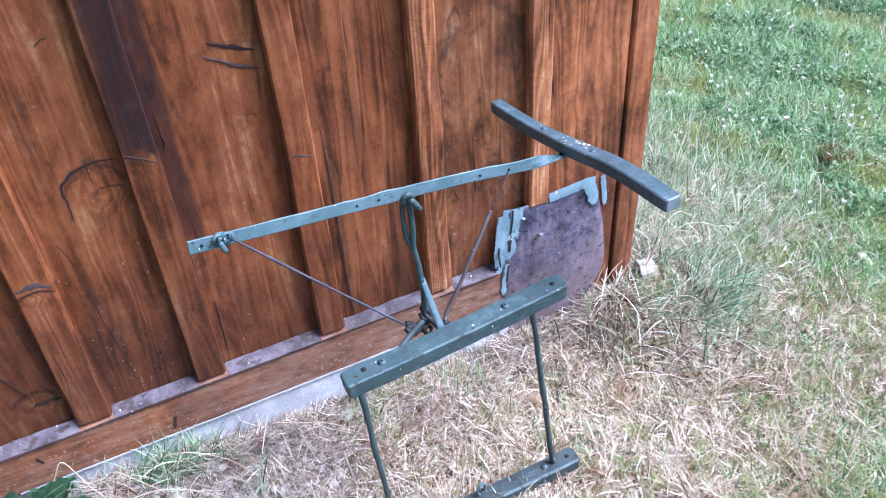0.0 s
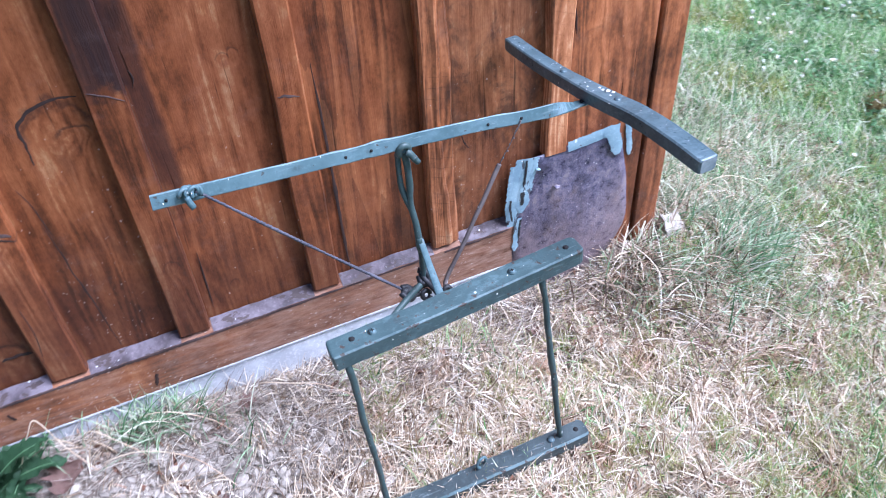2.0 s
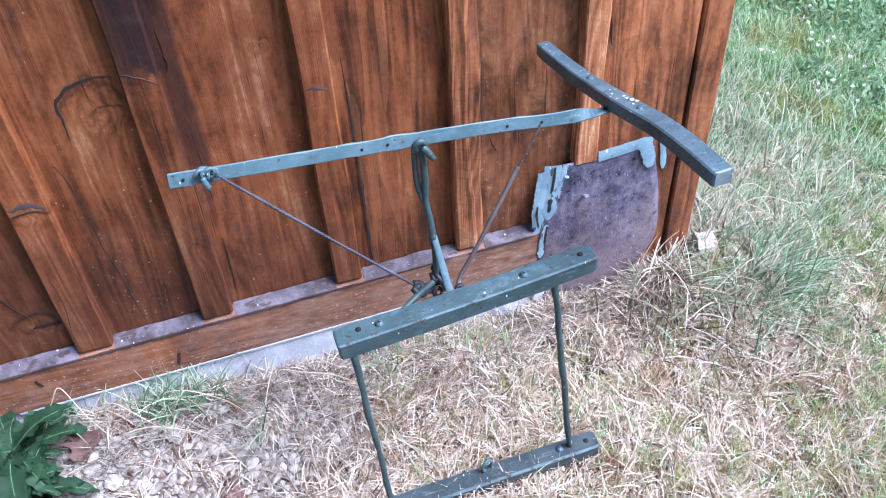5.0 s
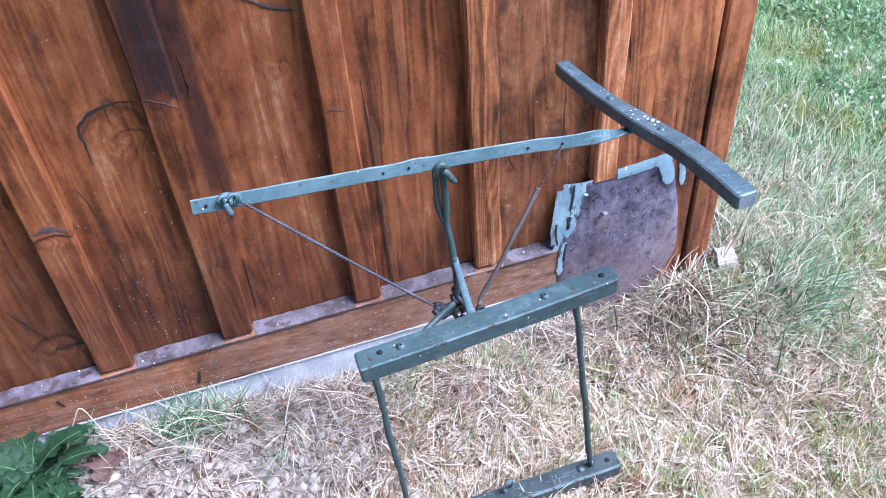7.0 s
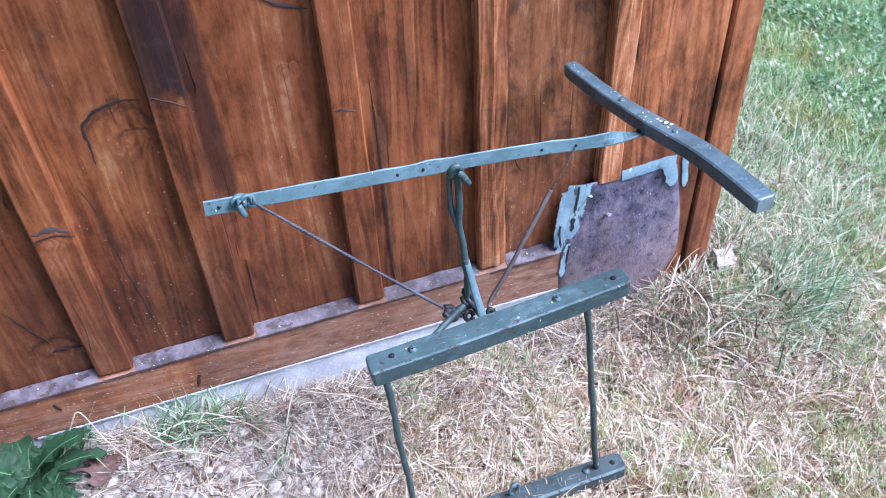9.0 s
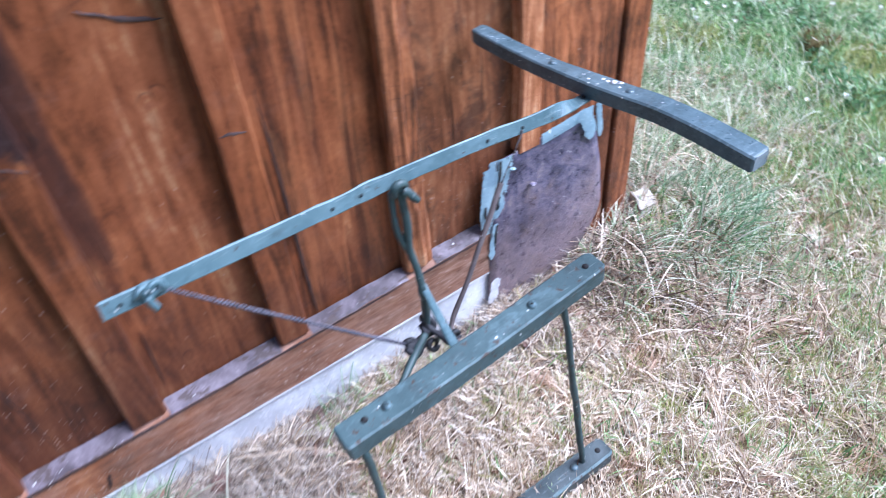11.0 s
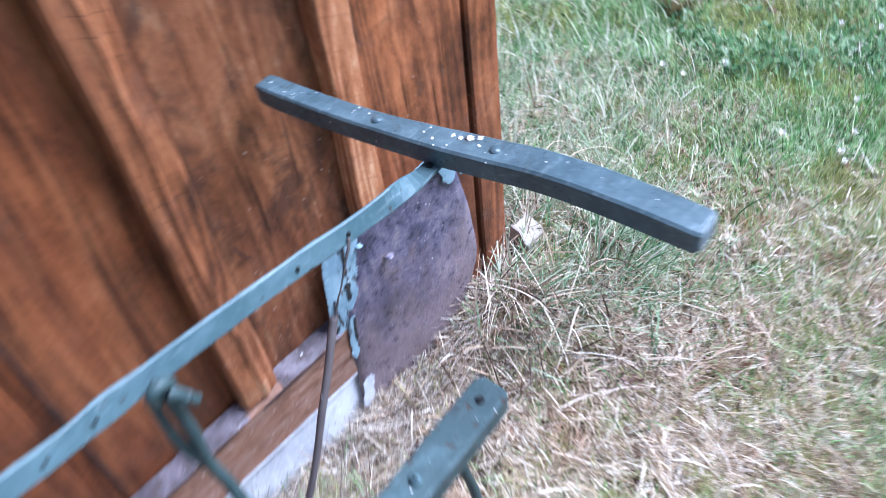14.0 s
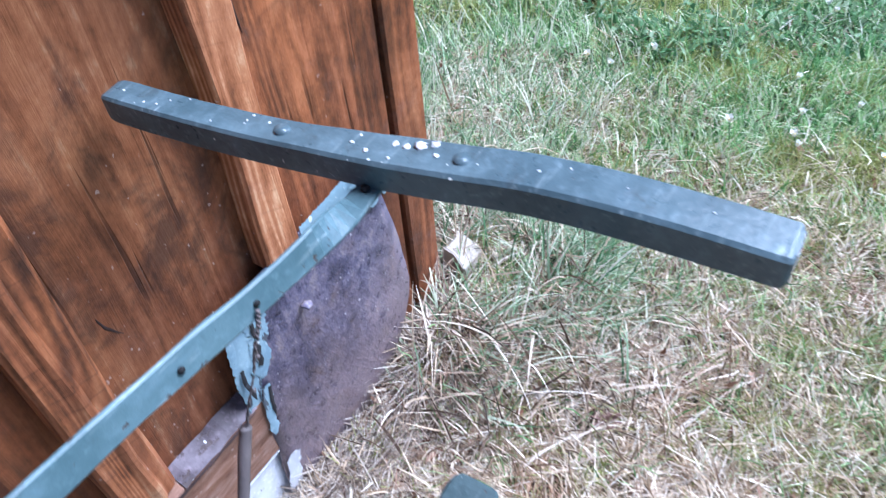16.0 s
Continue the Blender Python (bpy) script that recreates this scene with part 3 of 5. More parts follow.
# ---- ground ----
def ground_z(x, y):
    """Height of the ground: a shallow bank along the wall, a little uneven."""
    bank = np.clip((np.asarray(y) - 0.9) / 0.33, 0, 1)
    left = np.clip((0.35 - np.asarray(x)) / 0.8, 0, 1)
    near = np.where(np.asarray(x) < 1.45, 1.0, np.clip(1.9 - np.asarray(x), 0, 1))
    z = -0.025 + bank * bank * (3 - 2 * bank) * (0.035 + 0.05 * left) * near
    z = z + 0.035 * np.clip((np.asarray(x) - 1.2) / 1.0, 0, 1) + 0.012 * bank * np.clip((0.8 - np.asarray(x)) / 0.15, 0, 1)
    z = z - 0.030 * bank * np.clip((0.90 - np.asarray(x)) / 0.12, 0, 1)
    z = z - 0.008 * bank * np.clip(1 - np.abs(np.asarray(x) - 1.02) / 0.2, 0, 1)
    z = z + 0.025 * np.exp(-((np.asarray(x) - 1.19) ** 2 + (np.asarray(y) - 1.20) ** 2) / 0.0072)
    return z + 0.006 * np.sin(np.asarray(x) * 9.1 + 1.3) * np.sin(np.asarray(y) * 7.7) + 0.004 * np.sin(np.asarray(x) * 23 + np.asarray(y) * 17)


def spread(lo, hi, a, b, n, far):
    """Coordinates that are close together between a and b and reach lo and hi."""
    mid = np.linspace(a, b, n)
    k = np.geomspace(0.3, far, 9)
    return np.concatenate([(a - k)[::-1], mid, b + k])


gx, gy = spread(0, 0, -1.0, 4.2, 150, 900), spread(0, 0, -0.6, 3.6, 120, 900)
XX, YY = np.meshgrid(gx, gy)
ZZ = ground_z(XX, YY)
me = bpy.data.meshes.new("ground")
nx, ny = len(gx), len(gy)
idx = np.arange(nx * ny).reshape(ny, nx)
quads = np.stack([idx[:-1, :-1], idx[:-1, 1:], idx[1:, 1:], idx[1:, :-1]], -1).reshape(-1, 4)
me.from_pydata(np.stack([XX, YY, ZZ], -1).reshape(-1, 3).tolist(), [], quads.tolist())
me.materials.append(GROUND)
for f in me.polygons:
    f.use_smooth = True
tagged(new("ground", me), "uneven lawn soil with dry thatch", "ground", kind="structure")

# ---- shed wall ----
wall = thing("wall_north", "brown-stained vertical board and batten cladding of a shed", "wall", kind="structure")
FRONT, COVER = 1.268, 1.236
BATTENS = ((-1.135, -1.07), (-0.84, -0.775), (-0.54, -0.475), (-0.247, -0.172), (0.030, 0.098), (0.339, 0.403), (0.636, 0.703), (0.927, 0.983))
sill_top = lambda x: 0.225 + 0.0345 * x
sill_low = lambda x: 0.0915 + 0.035 * x
part("sheathing", box(-1.6, 1.285, FRONT + 0.024, FRONT + 0.12, 0.1, 2.3, 0), BACK, wall)
side = thing("wall_east", "brown-stained timber side wall of the shed", "wall", kind="structure")
part("cladding", box(1.262, 1.284, 1.29, 4.2, 0.12, 2.3), WOOD, side)


for name, span in (("wall_west", (-1.60, -1.575, 1.30, 4.2, -0.02, 2.3)), ("wall_back", (-1.60, 1.284, 4.2, 4.225, -0.02, 2.3))):
    closing = thing(name, "brown-stained timber wall of the shed", "wall", kind="structure")
    part("cladding", box(*span), WOOD, closing)
tagged(part("roof", box(-1.60, 1.284, 1.30, 4.225, 2.302, 2.36), BACK, label="plain dark flat shed roof"), category="roof", kind="structure")


def plank(x0, x1, y0, y1, z0, z1, wobble=0.0, seed=0.0):
    """A vertical plank with slightly wandering, eased edges."""
    bm, rings, n = bmesh.new(), [], 14 if wobble else 1
    c = 0.004
    for i in range(n + 1):
        z = z0 + (z1 - z0) * (i / n) ** 1.3
        a = wobble * noise.noise(Vector((seed, 3.1, z * 4.0)))
        b = wobble * noise.noise(Vector((seed + 7, 1.1, z * 4.0)))
        d = 0.0
        ring = [(x0 + a, y1), (x0 + a, y0 + c + d), (x0 + a + c, y0 + d), (x1 + b - c, y0 + d), (x1 + b, y0 + c + d), (x1 + b, y1)]
        rings.append([bm.verts.new((px, py, z)) for px, py in ring])
    for r0, r1 in zip(rings, rings[1:]):
        for j in range(5):
            bm.faces.new((r0[j], r0[j + 1], r1[j + 1], r1[j]))
        bm.faces.new((r0[5], r0[0], r1[0], r1[5]))
    bm.faces.new(rings[0])
    bm.faces.new(rings[-1])
    return bm


def waney_batten(x0, x1, y0, y1, z0, z1, seed):
    """A batten sawn from the edge of a log: a proud flat on one side, a wandering ridge and a lower face beyond it."""
    bm, rings, n = bmesh.new(), [], 40
    for i in range(n + 1):
        z = z0 + (z1 - z0) * (i / n) ** 1.3
        wave = lambda k, size, s: size * noise.noise(Vector((seed + k * 5.3, 1.7, z * s)))
        a, b = x0 + wave(0, 0.004, 5.0), x1 + wave(1, 0.006, 6.0)
        m = x0 + (x1 - x0) * 0.50 + wave(2, 0.014, 4.0) + wave(3, 0.004, 17.0)
        low = 0.006 + wave(4, 0.003, 6.0)
        ring = ((a, y1), (a, y0 + 0.006), (a + 0.005, y0 + 0.001), (m - 0.012, y0 + 0.002), (m - 0.003, y0 - 0.001), (m + 0.003, y0 + 0.001), (m + 0.007, y0 + low), (b - 0.006, y0 + low + 0.002), (b, y0 + low + 0.008), (b, y1))
        rings.append([bm.verts.new((px, py, z)) for px, py in ring])
    for r0, r1 in zip(rings, rings[1:]):
        for j in range(10):
            bm.faces.new((r0[j], r0[(j + 1) % 10], r1[(j + 1) % 10], r1[j]))
    bm.faces.new(rings[0])
    bm.faces.new(rings[-1])
    return bm


mids = [(a + b) / 2 for a, b in BATTENS] + [1.2205]
for i, (a, b) in enumerate(zip(mids, mids[1:])):
    low = -0.02 if a > 0.9 else sill_top(a) - 0.01
    part("board", plank(a + 0.004, b - 0.004, FRONT + 0.002 * (i % 3) - 0.002, FRONT + 0.022, low, 2.3, 0.003, i * 2.3), WARM_WOOD if i > 6 else TAN_WOOD if i == 6 else RED_WOOD if i == 5 else DARKER_WOOD if i < 4 else WOOD, wall, smooth=False)
for i, (a, b) in enumerate(BATTENS):
    low = 0.425 if a > 0.9 else sill_top(a) + 0.004
    bm = waney_batten(a, b, COVER, FRONT - 0.003, low, 2.3, 3.0) if i == 6 else plank(a, b, COVER, FRONT - 0.003, low, 2.3, 0.005, 20 + i * 3.7)
    part("batten", bm, RIDGE_WOOD if i == 6 else PALE_WOOD if i == 7 else DARKER_WOOD if i == 4 else WOOD, wall, smooth=False)
part("corner_board", plank(1.223, 1.294, FRONT - 0.005, FRONT + 0.022, -0.02, 2.3, 0.003, 71.0), WARM_WOOD, wall, smooth=False)

# dark splits, bark seams and scars in the cladding: points (x, z), half width, front plane, material
SPLITS = (
    (((-0.092, 0.726), (-0.091, 0.766), (-0.092, 0.80), (-0.072, 0.825), (-0.035, 0.839), (-0.005, 0.841), (0.018, 0.837)), 0.0052, 0, 0),
    (((-0.14, 0.687), (-0.128, 0.646), (-0.123, 0.607), (-0.118, 0.562)), 0.0016, 0, 0),
    (((-0.127, 0.601), (-0.119, 0.524), (-0.114, 0.452), (-0.105, 0.383), (-0.099, 0.302), (-0.093, 0.235)), 0.0026, 0, 0),
    (((-0.365, 0.433), (-0.347, 0.393), (-0.331, 0.361), (-0.311, 0.323)), 0.0026, 0, 0),
    (((-0.316, 0.293), (-0.286, 0.297), (-0.257, 0.292)), 0.0065, 0, 0),
    (((0.112, 0.863), (0.116, 0.845), (0.110, 0.827)), 0.0020, 0, 0),
    (((0.036, 0.853), (0.062, 0.841), (0.092, 0.823)), 0.0032, 1, 1),
    (((-0.240, 0.622), (-0.206, 0.625), (-0.176, 0.612)), 0.011, 1, 1),
    (((-0.243, 0.605), (-0.205, 0.611), (-0.173, 0.600)), 0.0028, 1, 0),
)
SCARS = (
    (((-0.262, 0.70), (-0.266, 0.684), (-0.262, 0.665)), 0.0020, 0, 0),
    (((0.428, 0.79), (0.431, 0.66), (0.433, 0.528), (0.433, 0.434), (0.434, 0.315), (0.436, 0.240)), 0.0042, 0, 0),
    (((0.350, 0.755), (0.368, 0.752), (0.392, 0.745)), 0.0050, 1, 1),
    (((0.731, 0.532), (0.735, 0.511), (0.748, 0.488)), 0.0026, 0, 0),
    (((1.001, 0.765), (1.003, 0.735), (1.006, 0.702)), 0.0024, 0, 0),
    (((0.229, 0.999), (0.268, 0.975), (0.298, 0.961), (0.332, 0.95)), 0.0040, 0, 1),
    (((0.241, 1.024), (0.275, 1.008), (0.326, 0.989)), 0.0050, 0, 0),
    (((-0.045, 1.081), (-0.033, 1.092), (-0.021, 1.093)), 0.0026, 0, 0),
    (((0.120, 0.425), (0.118, 0.332), (0.116, 0.262)), 0.0022, 0, 0),
    (((-0.229, 0.44), (-0.227, 0.364), (-0.238, 0.285)), 0.0016, 1, 0),
)
for k, (line, half, cover, pale) in enumerate(SPLITS + SCARS):
    y = (COVER if cover else FRONT - 0.002) - 0.0004
    pts = smooth_path([(x, y, z) for x, z in line], 10)
    bm, rows = bmesh.new(), []
    for i, q in enumerate(pts):
        d = (pts[min(i + 1, len(pts) - 1)] - pts[max(i - 1, 0)]).normalized()
        n2 = Vector((-d.z, 0, d.x))
        f = i / (len(pts) - 1)
        w = half * (0.04 + math.sin(math.pi * min(max(f, 0.03), 0.97)) ** 0.6) * (0.85 + 0.45 * noise.noise(Vector((i * 0.22, k * 3.1, 0))))
        q = q + n2 * half * 0.5 * noise.noise(Vector((i * 0.2, k, 5)))
        rows.append([bm.verts.new(v) for v in (q - n2 * w + Vector((0, 0.0008, 0)), q - Vector((0, 0.0006, 0)), q + n2 * w + Vector((0, 0.0008, 0)))])
    for r0, r1 in zip(rows, rows[1:]):
        for j in range(2):
            bm.faces.new((r0[j], r0[j + 1], r1[j + 1], r1[j]))
    part("bark_seam", bm, SCAR if pale else BARK, wall, "greyish scar in the wood" if pale else "dark split in the wood")

# sill, its painted ledge between the battens, and the footing
bm = bmesh.new()
cols = []
for x in np.linspace(-1.6, 0.846, 25):
    t, l = sill_top(x), sill_low(x)
    w = 0.002 * noise.noise(Vector((x * 6, 0, 4.4)))
    cols.append([bm.verts.new(v) for v in ((x, 1.262, t + 0.002), (x, 1.2355 + w, t - 0.0095), (x, 1.2338 + w, t - 0.0115), (x, 1.233 + w, l + 0.004), (x, 1.236 + w, l), (x, 1.262, l))])
for c0, c1 in zip(cols, cols[1:]):
    for j in range(6):
        bm.faces.new((c0[j], c1[j], c1[(j + 1) % 6], c0[(j + 1) % 6]))
bm.faces.new(cols[0])
bm.faces.new(cols[-1])
part("sill_board", bm, SILL_WOOD, wall, "lighter brown horizontal sill board", smooth=False)


def ledge(x0, x1, seed):
    bm, rows = bmesh.new(), []
    for x in np.linspace(x0, x1, 12):
        t = sill_top(x)
        k = 0.003 * noise.noise(Vector((x * 45, seed, 0)))
        rows.append([bm.verts.new(v) for v in ((x, 1.2640, t + 0.0052 + k), (x, 1.2560, t + 0.0016 + k), (x, 1.2400, t - 0.0052), (x, 1.2326 + 0.6 * k, t - 0.0092 + 0.3 * k), (x, 1.2640, t + 0.0005))])
    for c0, c1 in zip(rows, rows[1:]):
        for j in range(5):
            bm.faces.new((c0[j], c1[j], c1[(j + 1) % 5], c0[(j + 1) % 5]))
    bm.faces.new(rows[0])
    bm.faces.new(rows[-1])
    return bm


for i, ((_, a), (b, _)) in enumerate(zip(BATTENS, BATTENS[1:])):
    part("ledge_strip", ledge(a + 0.002, min(b - 0.002, 0.835), i * 5.3), LEAD, wall, "pale grey-lilac painted ledge", smooth=False)

bm = bmesh.new()
cols = []
for x in np.linspace(-1.6, 0.848, 30):
    l = sill_low(x)
    w = 0.004 * noise.noise(Vector((x * 9, 2, 4.4)))
    cols.append([bm.verts.new(v) for v in ((x, 1.262, l - 0.002), (x, 1.243 + w, l - 0.002), (x, 1.240 + w, l - 0.05), (x, 1.232 + w, -0.15), (x, 1.262, -0.15))])
for c0, c1 in zip(cols, cols[1:]):
    for j in range(5):
        bm.faces.new((c0[j], c1[j], c1[(j + 1) % 5], c0[(j + 1) % 5]))
bm.faces.new(cols[0])
bm.faces.new(cols[-1])
part("footing", bm, WHITE, wall, "white-painted concrete footing", smooth=False)

for x0, x1, w, seed in ((-0.42, 0.10, 0.007, 1.0), (0.06, 0.46, 0.006, 4.0), (0.42, 0.84, 0.008, 9.0)):
    part("paint_run", smear([(x, sill_low(x) + 0.002) for x in np.linspace(x0, x1, 6)], w, lambda x, z: 1.2318, seed), WHITE, wall, "white paint run over the edge of the sill")

# ragged dark line just below the ledge strips
for x0, x1, w, seed in ((-0.62, -0.20, 0.008, 2.0), (-0.24, 0.12, 0.009, 6.0), (0.08, 0.42, 0.008, 8.0), (0.38, 0.62, 0.006, 3.0), (0.66, 0.83, 0.007, 5.0)):
    part("dark_line", smear([(x, sill_top(x) - 0.0125) for x in np.linspace(x0, x1, 6)], w, lambda x, z: 1.2316, seed), SCAR, wall, "dark line along the top edge of the sill")

for line in (((-0.046, 0.150), (-0.049, 0.138), (-0.056, 0.112)), ((-0.356, 0.172), (-0.351, 0.162), (-0.345, 0.150))):
    part("rust_run", smear(line, 0.007, lambda x, z: 1.2314, line[0][0] * 40), BARK, wall, "dark run below a nail")

# dark sheet patched over the foot of the wall
sheet = thing("patch_sheet", "dark purple-grey sheet patched low on the wall, pale blue paint edges", "wall patch")


def sheet_point(u, v):
    """u across, v up, 0 to 1."""
    left = 0.832 + 0.022 * v
    top = 0.428 + 0.012 * u
    z = -0.04 + (top + 0.04) * v
    right = float(np.interp(z, (-0.04, 0.0, 0.045, 0.11, 0.17, 0.30, 0.358, 0.44), (0.99, 1.06, 1.112, 1.156, 1.172, 1.158, 1.145, 1.127)))
    x = left + (right - left) * u
    y = 1.240 - 0.016 * math.sin(math.pi * u) * math.sin(math.pi * min(v * 1.15, 1)) - 0.012 * (1 - v) + 0.002 * noise.noise(Vector((x * 20, z * 20, 0)))
    return Vector((x, y, z))


bm = bmesh.new()
N = 14
front = [[bm.verts.new(sheet_point(i / N, j / N) + Vector((0.004 * noise.noise(Vector((j * 0.9, 5, 0))) if i in (0, N) else 0, 0, 0.003 * noise.noise(Vector((i, 2, 7))) if j == N else 0))) for i in range(N + 1)] for j in range(N + 1)]
back = [[bm.verts.new(v.co + Vector((0, 0.004, 0))) for v in row] for row in front]
for j in range(N):
    for i in range(N):
        bm.faces.new((front[j][i], front[j][i + 1], front[j + 1][i + 1], front[j + 1][i]))
        bm.faces.new((back[j][i], back[j + 1][i], back[j + 1][i + 1], back[j][i + 1]))
for i in range(N):
    for row in (0, N):
        bm.faces.new((front[row][i], front[row][i + 1], back[row][i + 1], back[row][i]))
    for col in (0, N):
        bm.faces.new((front[i][col], front[i + 1][col], back[i + 1][col], back[i][col]))
part("sheet", bm, TAR, sheet)


BRUSHED = "pale blue brushed paint"
part("white_paint", smear(((0.840, 0.020), (0.847, 0.050), (0.853, 0.075), (0.856, 0.098)), 0.026, lambda x, z: sheet_point(0.05, (z + 0.04) / 0.47).y - 0.003, 21.0), WHITE, sheet, "flaking white paint")
part("blue_paint", smear(((0.866, 0.440), (0.857, 0.39), (0.850, 0.33), (0.845, 0.27), (0.838, 0.215)), 0.030, lambda x, z: 1.2355, 1.0), BLUE, sheet, BRUSHED)
part("blue_paint", smear(((0.888, 0.437), (0.879, 0.38), (0.872, 0.33), (0.864, 0.28)), 0.034, lambda x, z: 1.2342, 5.0), BLUE, sheet, BRUSHED)
part("blue_paint", smear(((0.845, 0.425), (0.838, 0.37), (0.833, 0.31), (0.829, 0.26)), 0.018, lambda x, z: 1.2360, 8.0), BLUE, sheet, BRUSHED)
part("blue_paint", smear(((0.858, 0.27), (0.853, 0.235), (0.848, 0.195), (0.846, 0.165)), 0.016, lambda x, z: 1.2300, 12.0), BLUE, sheet, BRUSHED)
for line, w in ((((0.876, 0.435), (0.874, 0.40), (0.869, 0.36)), 0.006), (((0.868, 0.345), (0.867, 0.325), (0.866, 0.305)), 0.010), (((0.862, 0.265), (0.859, 0.24), (0.856, 0.205)), 0.006), (((0.836, 0.33), (0.834, 0.30), (0.838, 0.265)), 0.006)):
    part("crack", smear(line, w, lambda x, z: 1.2322 if z > 0.3 else 1.2285, line[0][0] * 50 + w * 900), NEAR_BLACK, sheet, "dark gap at the sheet's edge")
part("blue_paint", smear(((0.903, 0.436), (0.898, 0.41), (0.889, 0.375)), 0.014, lambda x, z: 1.2335, 6.5), BLUE, sheet, BRUSHED)
part("blue_paint", smear(((0.984, 0.436), (1.02, 0.439), (1.06, 0.443), (1.09, 0.446), (1.122, 0.446)), 0.030, lambda x, z: 1.2342, 3.0, ragged=0.35), SEALER, sheet, BRUSHED)
part("blue_paint", smear(((1.086, 0.452), (1.104, 0.436), (1.116, 0.405), (1.123, 0.372)), 0.034, lambda x, z: 1.2330, 13.0, ragged=0.8), SEALER, sheet, BRUSHED)
part("blue_paint", smear(((1.166, 0.43), (1.172, 0.40), (1.178, 0.36), (1.180, 0.33)), 0.016, lambda x, z: FRONT - 0.003, 9.0), SEALER, sheet, BRUSHED)
for x, z, r in ((0.955, 0.335, 0.008), (0.905, 0.402, 0.005)):
    part("flake", lump(r, x * 31, 0.35, 0.7, 2, (x, 1.2255 if r > 0.0055 else 1.229, z)), TAR if r > 0.0055 else BLUE, sheet, "lifted flake")

# ---- green frame leaning on the wall ----
frame_thing = thing("old_frame", "weathered green-painted timber and iron frame leaning on the shed wall", "frame", (0.54, 0.79, -0.015))


def frame_part(name, bm, mat, label=""):
    bmesh.ops.translate(bm, verts=bm.verts, vec=-frame_thing.location)
    return part(name, bm, mat, frame_thing, label, smooth="beam" not in name and "strap" not in name and "blade" not in name)


def sub(name, bm, mat, parent):
    bmesh.ops.translate(bm, verts=bm.verts, vec=-frame_thing.location)
    return part(name, bm, mat, parent)


# long flat strap
strap_line = ((0.093, 0.944, 0.812), (0.25, 0.953, 0.798), (0.40, 0.964, 0.783), (0.50, 0.974, 0.772), (0.648, 0.976, 0.761), (0.725, 0.977, 0.752), (0.79, 0.979, 0.746), (0.84, 0.982, 0.741), (0.892, 0.988, 0.738))
tilt = Vector((0, 0.30, 1))
strap = frame_part("strap", sweep(strap_line, bar_section(0.005, 0.024, 0.0015), up=tilt, n=6, rough=0.12,
                              taper=lambda f: (1.0, 1.0 + 0.16 * max(0.0, 1 - abs(f - 0.32) / 0.03) if f < 0.6 else 1.0 + 0.12 * max(0.0, 1 - abs(f - 0.74) / 0.06) - 0.12 * min(max((f - 0.86) / 0.06, 0.0), 1.0)),
                              twist=lambda f: 84.0 * min(max((f - 0.74) / 0.13, 0.0), 1.0)), GREEN, "flat iron strap with a twisted end")
# cross beam that rests on the wall
beam_line = ((0.836, 1.246, 0.740), (0.846, 1.17, 0.7405), (0.857, 1.09, 0.744), (0.866, 1.03, 0.7495), (0.875, 0.97, 0.7565), (0.883, 0.915, 0.7645), (0.893, 0.86, 0.7710), (0.902, 0.78, 0.7760), (0.909, 0.694, 0.777))
pts, sizes = worn_ended(beam_line, 5, 0.014, 0.004, 0.72)
stout = lambda f: float(np.interp(f, (0.0, 0.35, 0.5, 0.8, 1.0), (0.98, 1.04, 1.26, 1.32, 1.22)))
keep_end = sized(sizes)
beam = frame_part("cross_beam", sweep(pts, bar_section(0.0295, 0.0275, 0.0024), rough=0.03, taper=lambda f: (keep_end(f)[0] * stout(f), keep_end(f)[1])), DARK_GREEN, "dark grey-green square timber")
beam_top = lambda y: float(np.interp(-y, [-p.y for p in pts], [p.z for p in pts])) + 0.0137
beam_mid = lambda y: float(np.interp(-y, [-p.y for p in pts], [p.x for p in pts]))
a, b = Vector(beam_line[-2]), Vector(beam_line[-1])
bm = sweep([b - (b - a).normalized() * 0.001, b + (b - a).normalized() * 0.0006], bar_section(0.0300, 0.025, 0.004))
bmesh.ops.translate(bm, verts=bm.verts, vec=-frame_thing.location)
part("end_grain", bm, END_GRAIN, beam, "paler worn end", smooth=False)
for y in (1.068, 0.916):
    bm = disc((beam_mid(y), y, beam_top(y)), (0, -0.06, 1), 0.0066, 0.0016, 10)
    bmesh.ops.translate(bm, verts=bm.verts, vec=-frame_thing.location)
    part("dowel", bm, DARK_GREEN, beam)
fr = random.Random(5)
flecks = [(0.009, 0.951, 0.0050), (0.005, 0.962, 0.0032), (0.012, 0.943, 0.0036), (0.000, 0.936, 0.0022), (0.006, 0.972, 0.0026), (-0.006, 0.99, 0.0022), (0.001, 1.006, 0.0018)]
flecks += [(fr.uniform(-0.011, 0.011), fr.uniform(0.74, 1.23), fr.uniform(0.0006, 0.0012)) for _ in range(13)]
for dx, y, r in flecks:
    bm = lump(r, dx * 910 + y * 13, 0.12, 1.3, 2, (beam_mid(y) + dx, y, beam_top(y) + 0.0004))
    bmesh.ops.translate(bm, verts=bm.verts, vec=-frame_thing.location)
    part("white_fleck", bm, WHITE, beam, "white dropping")
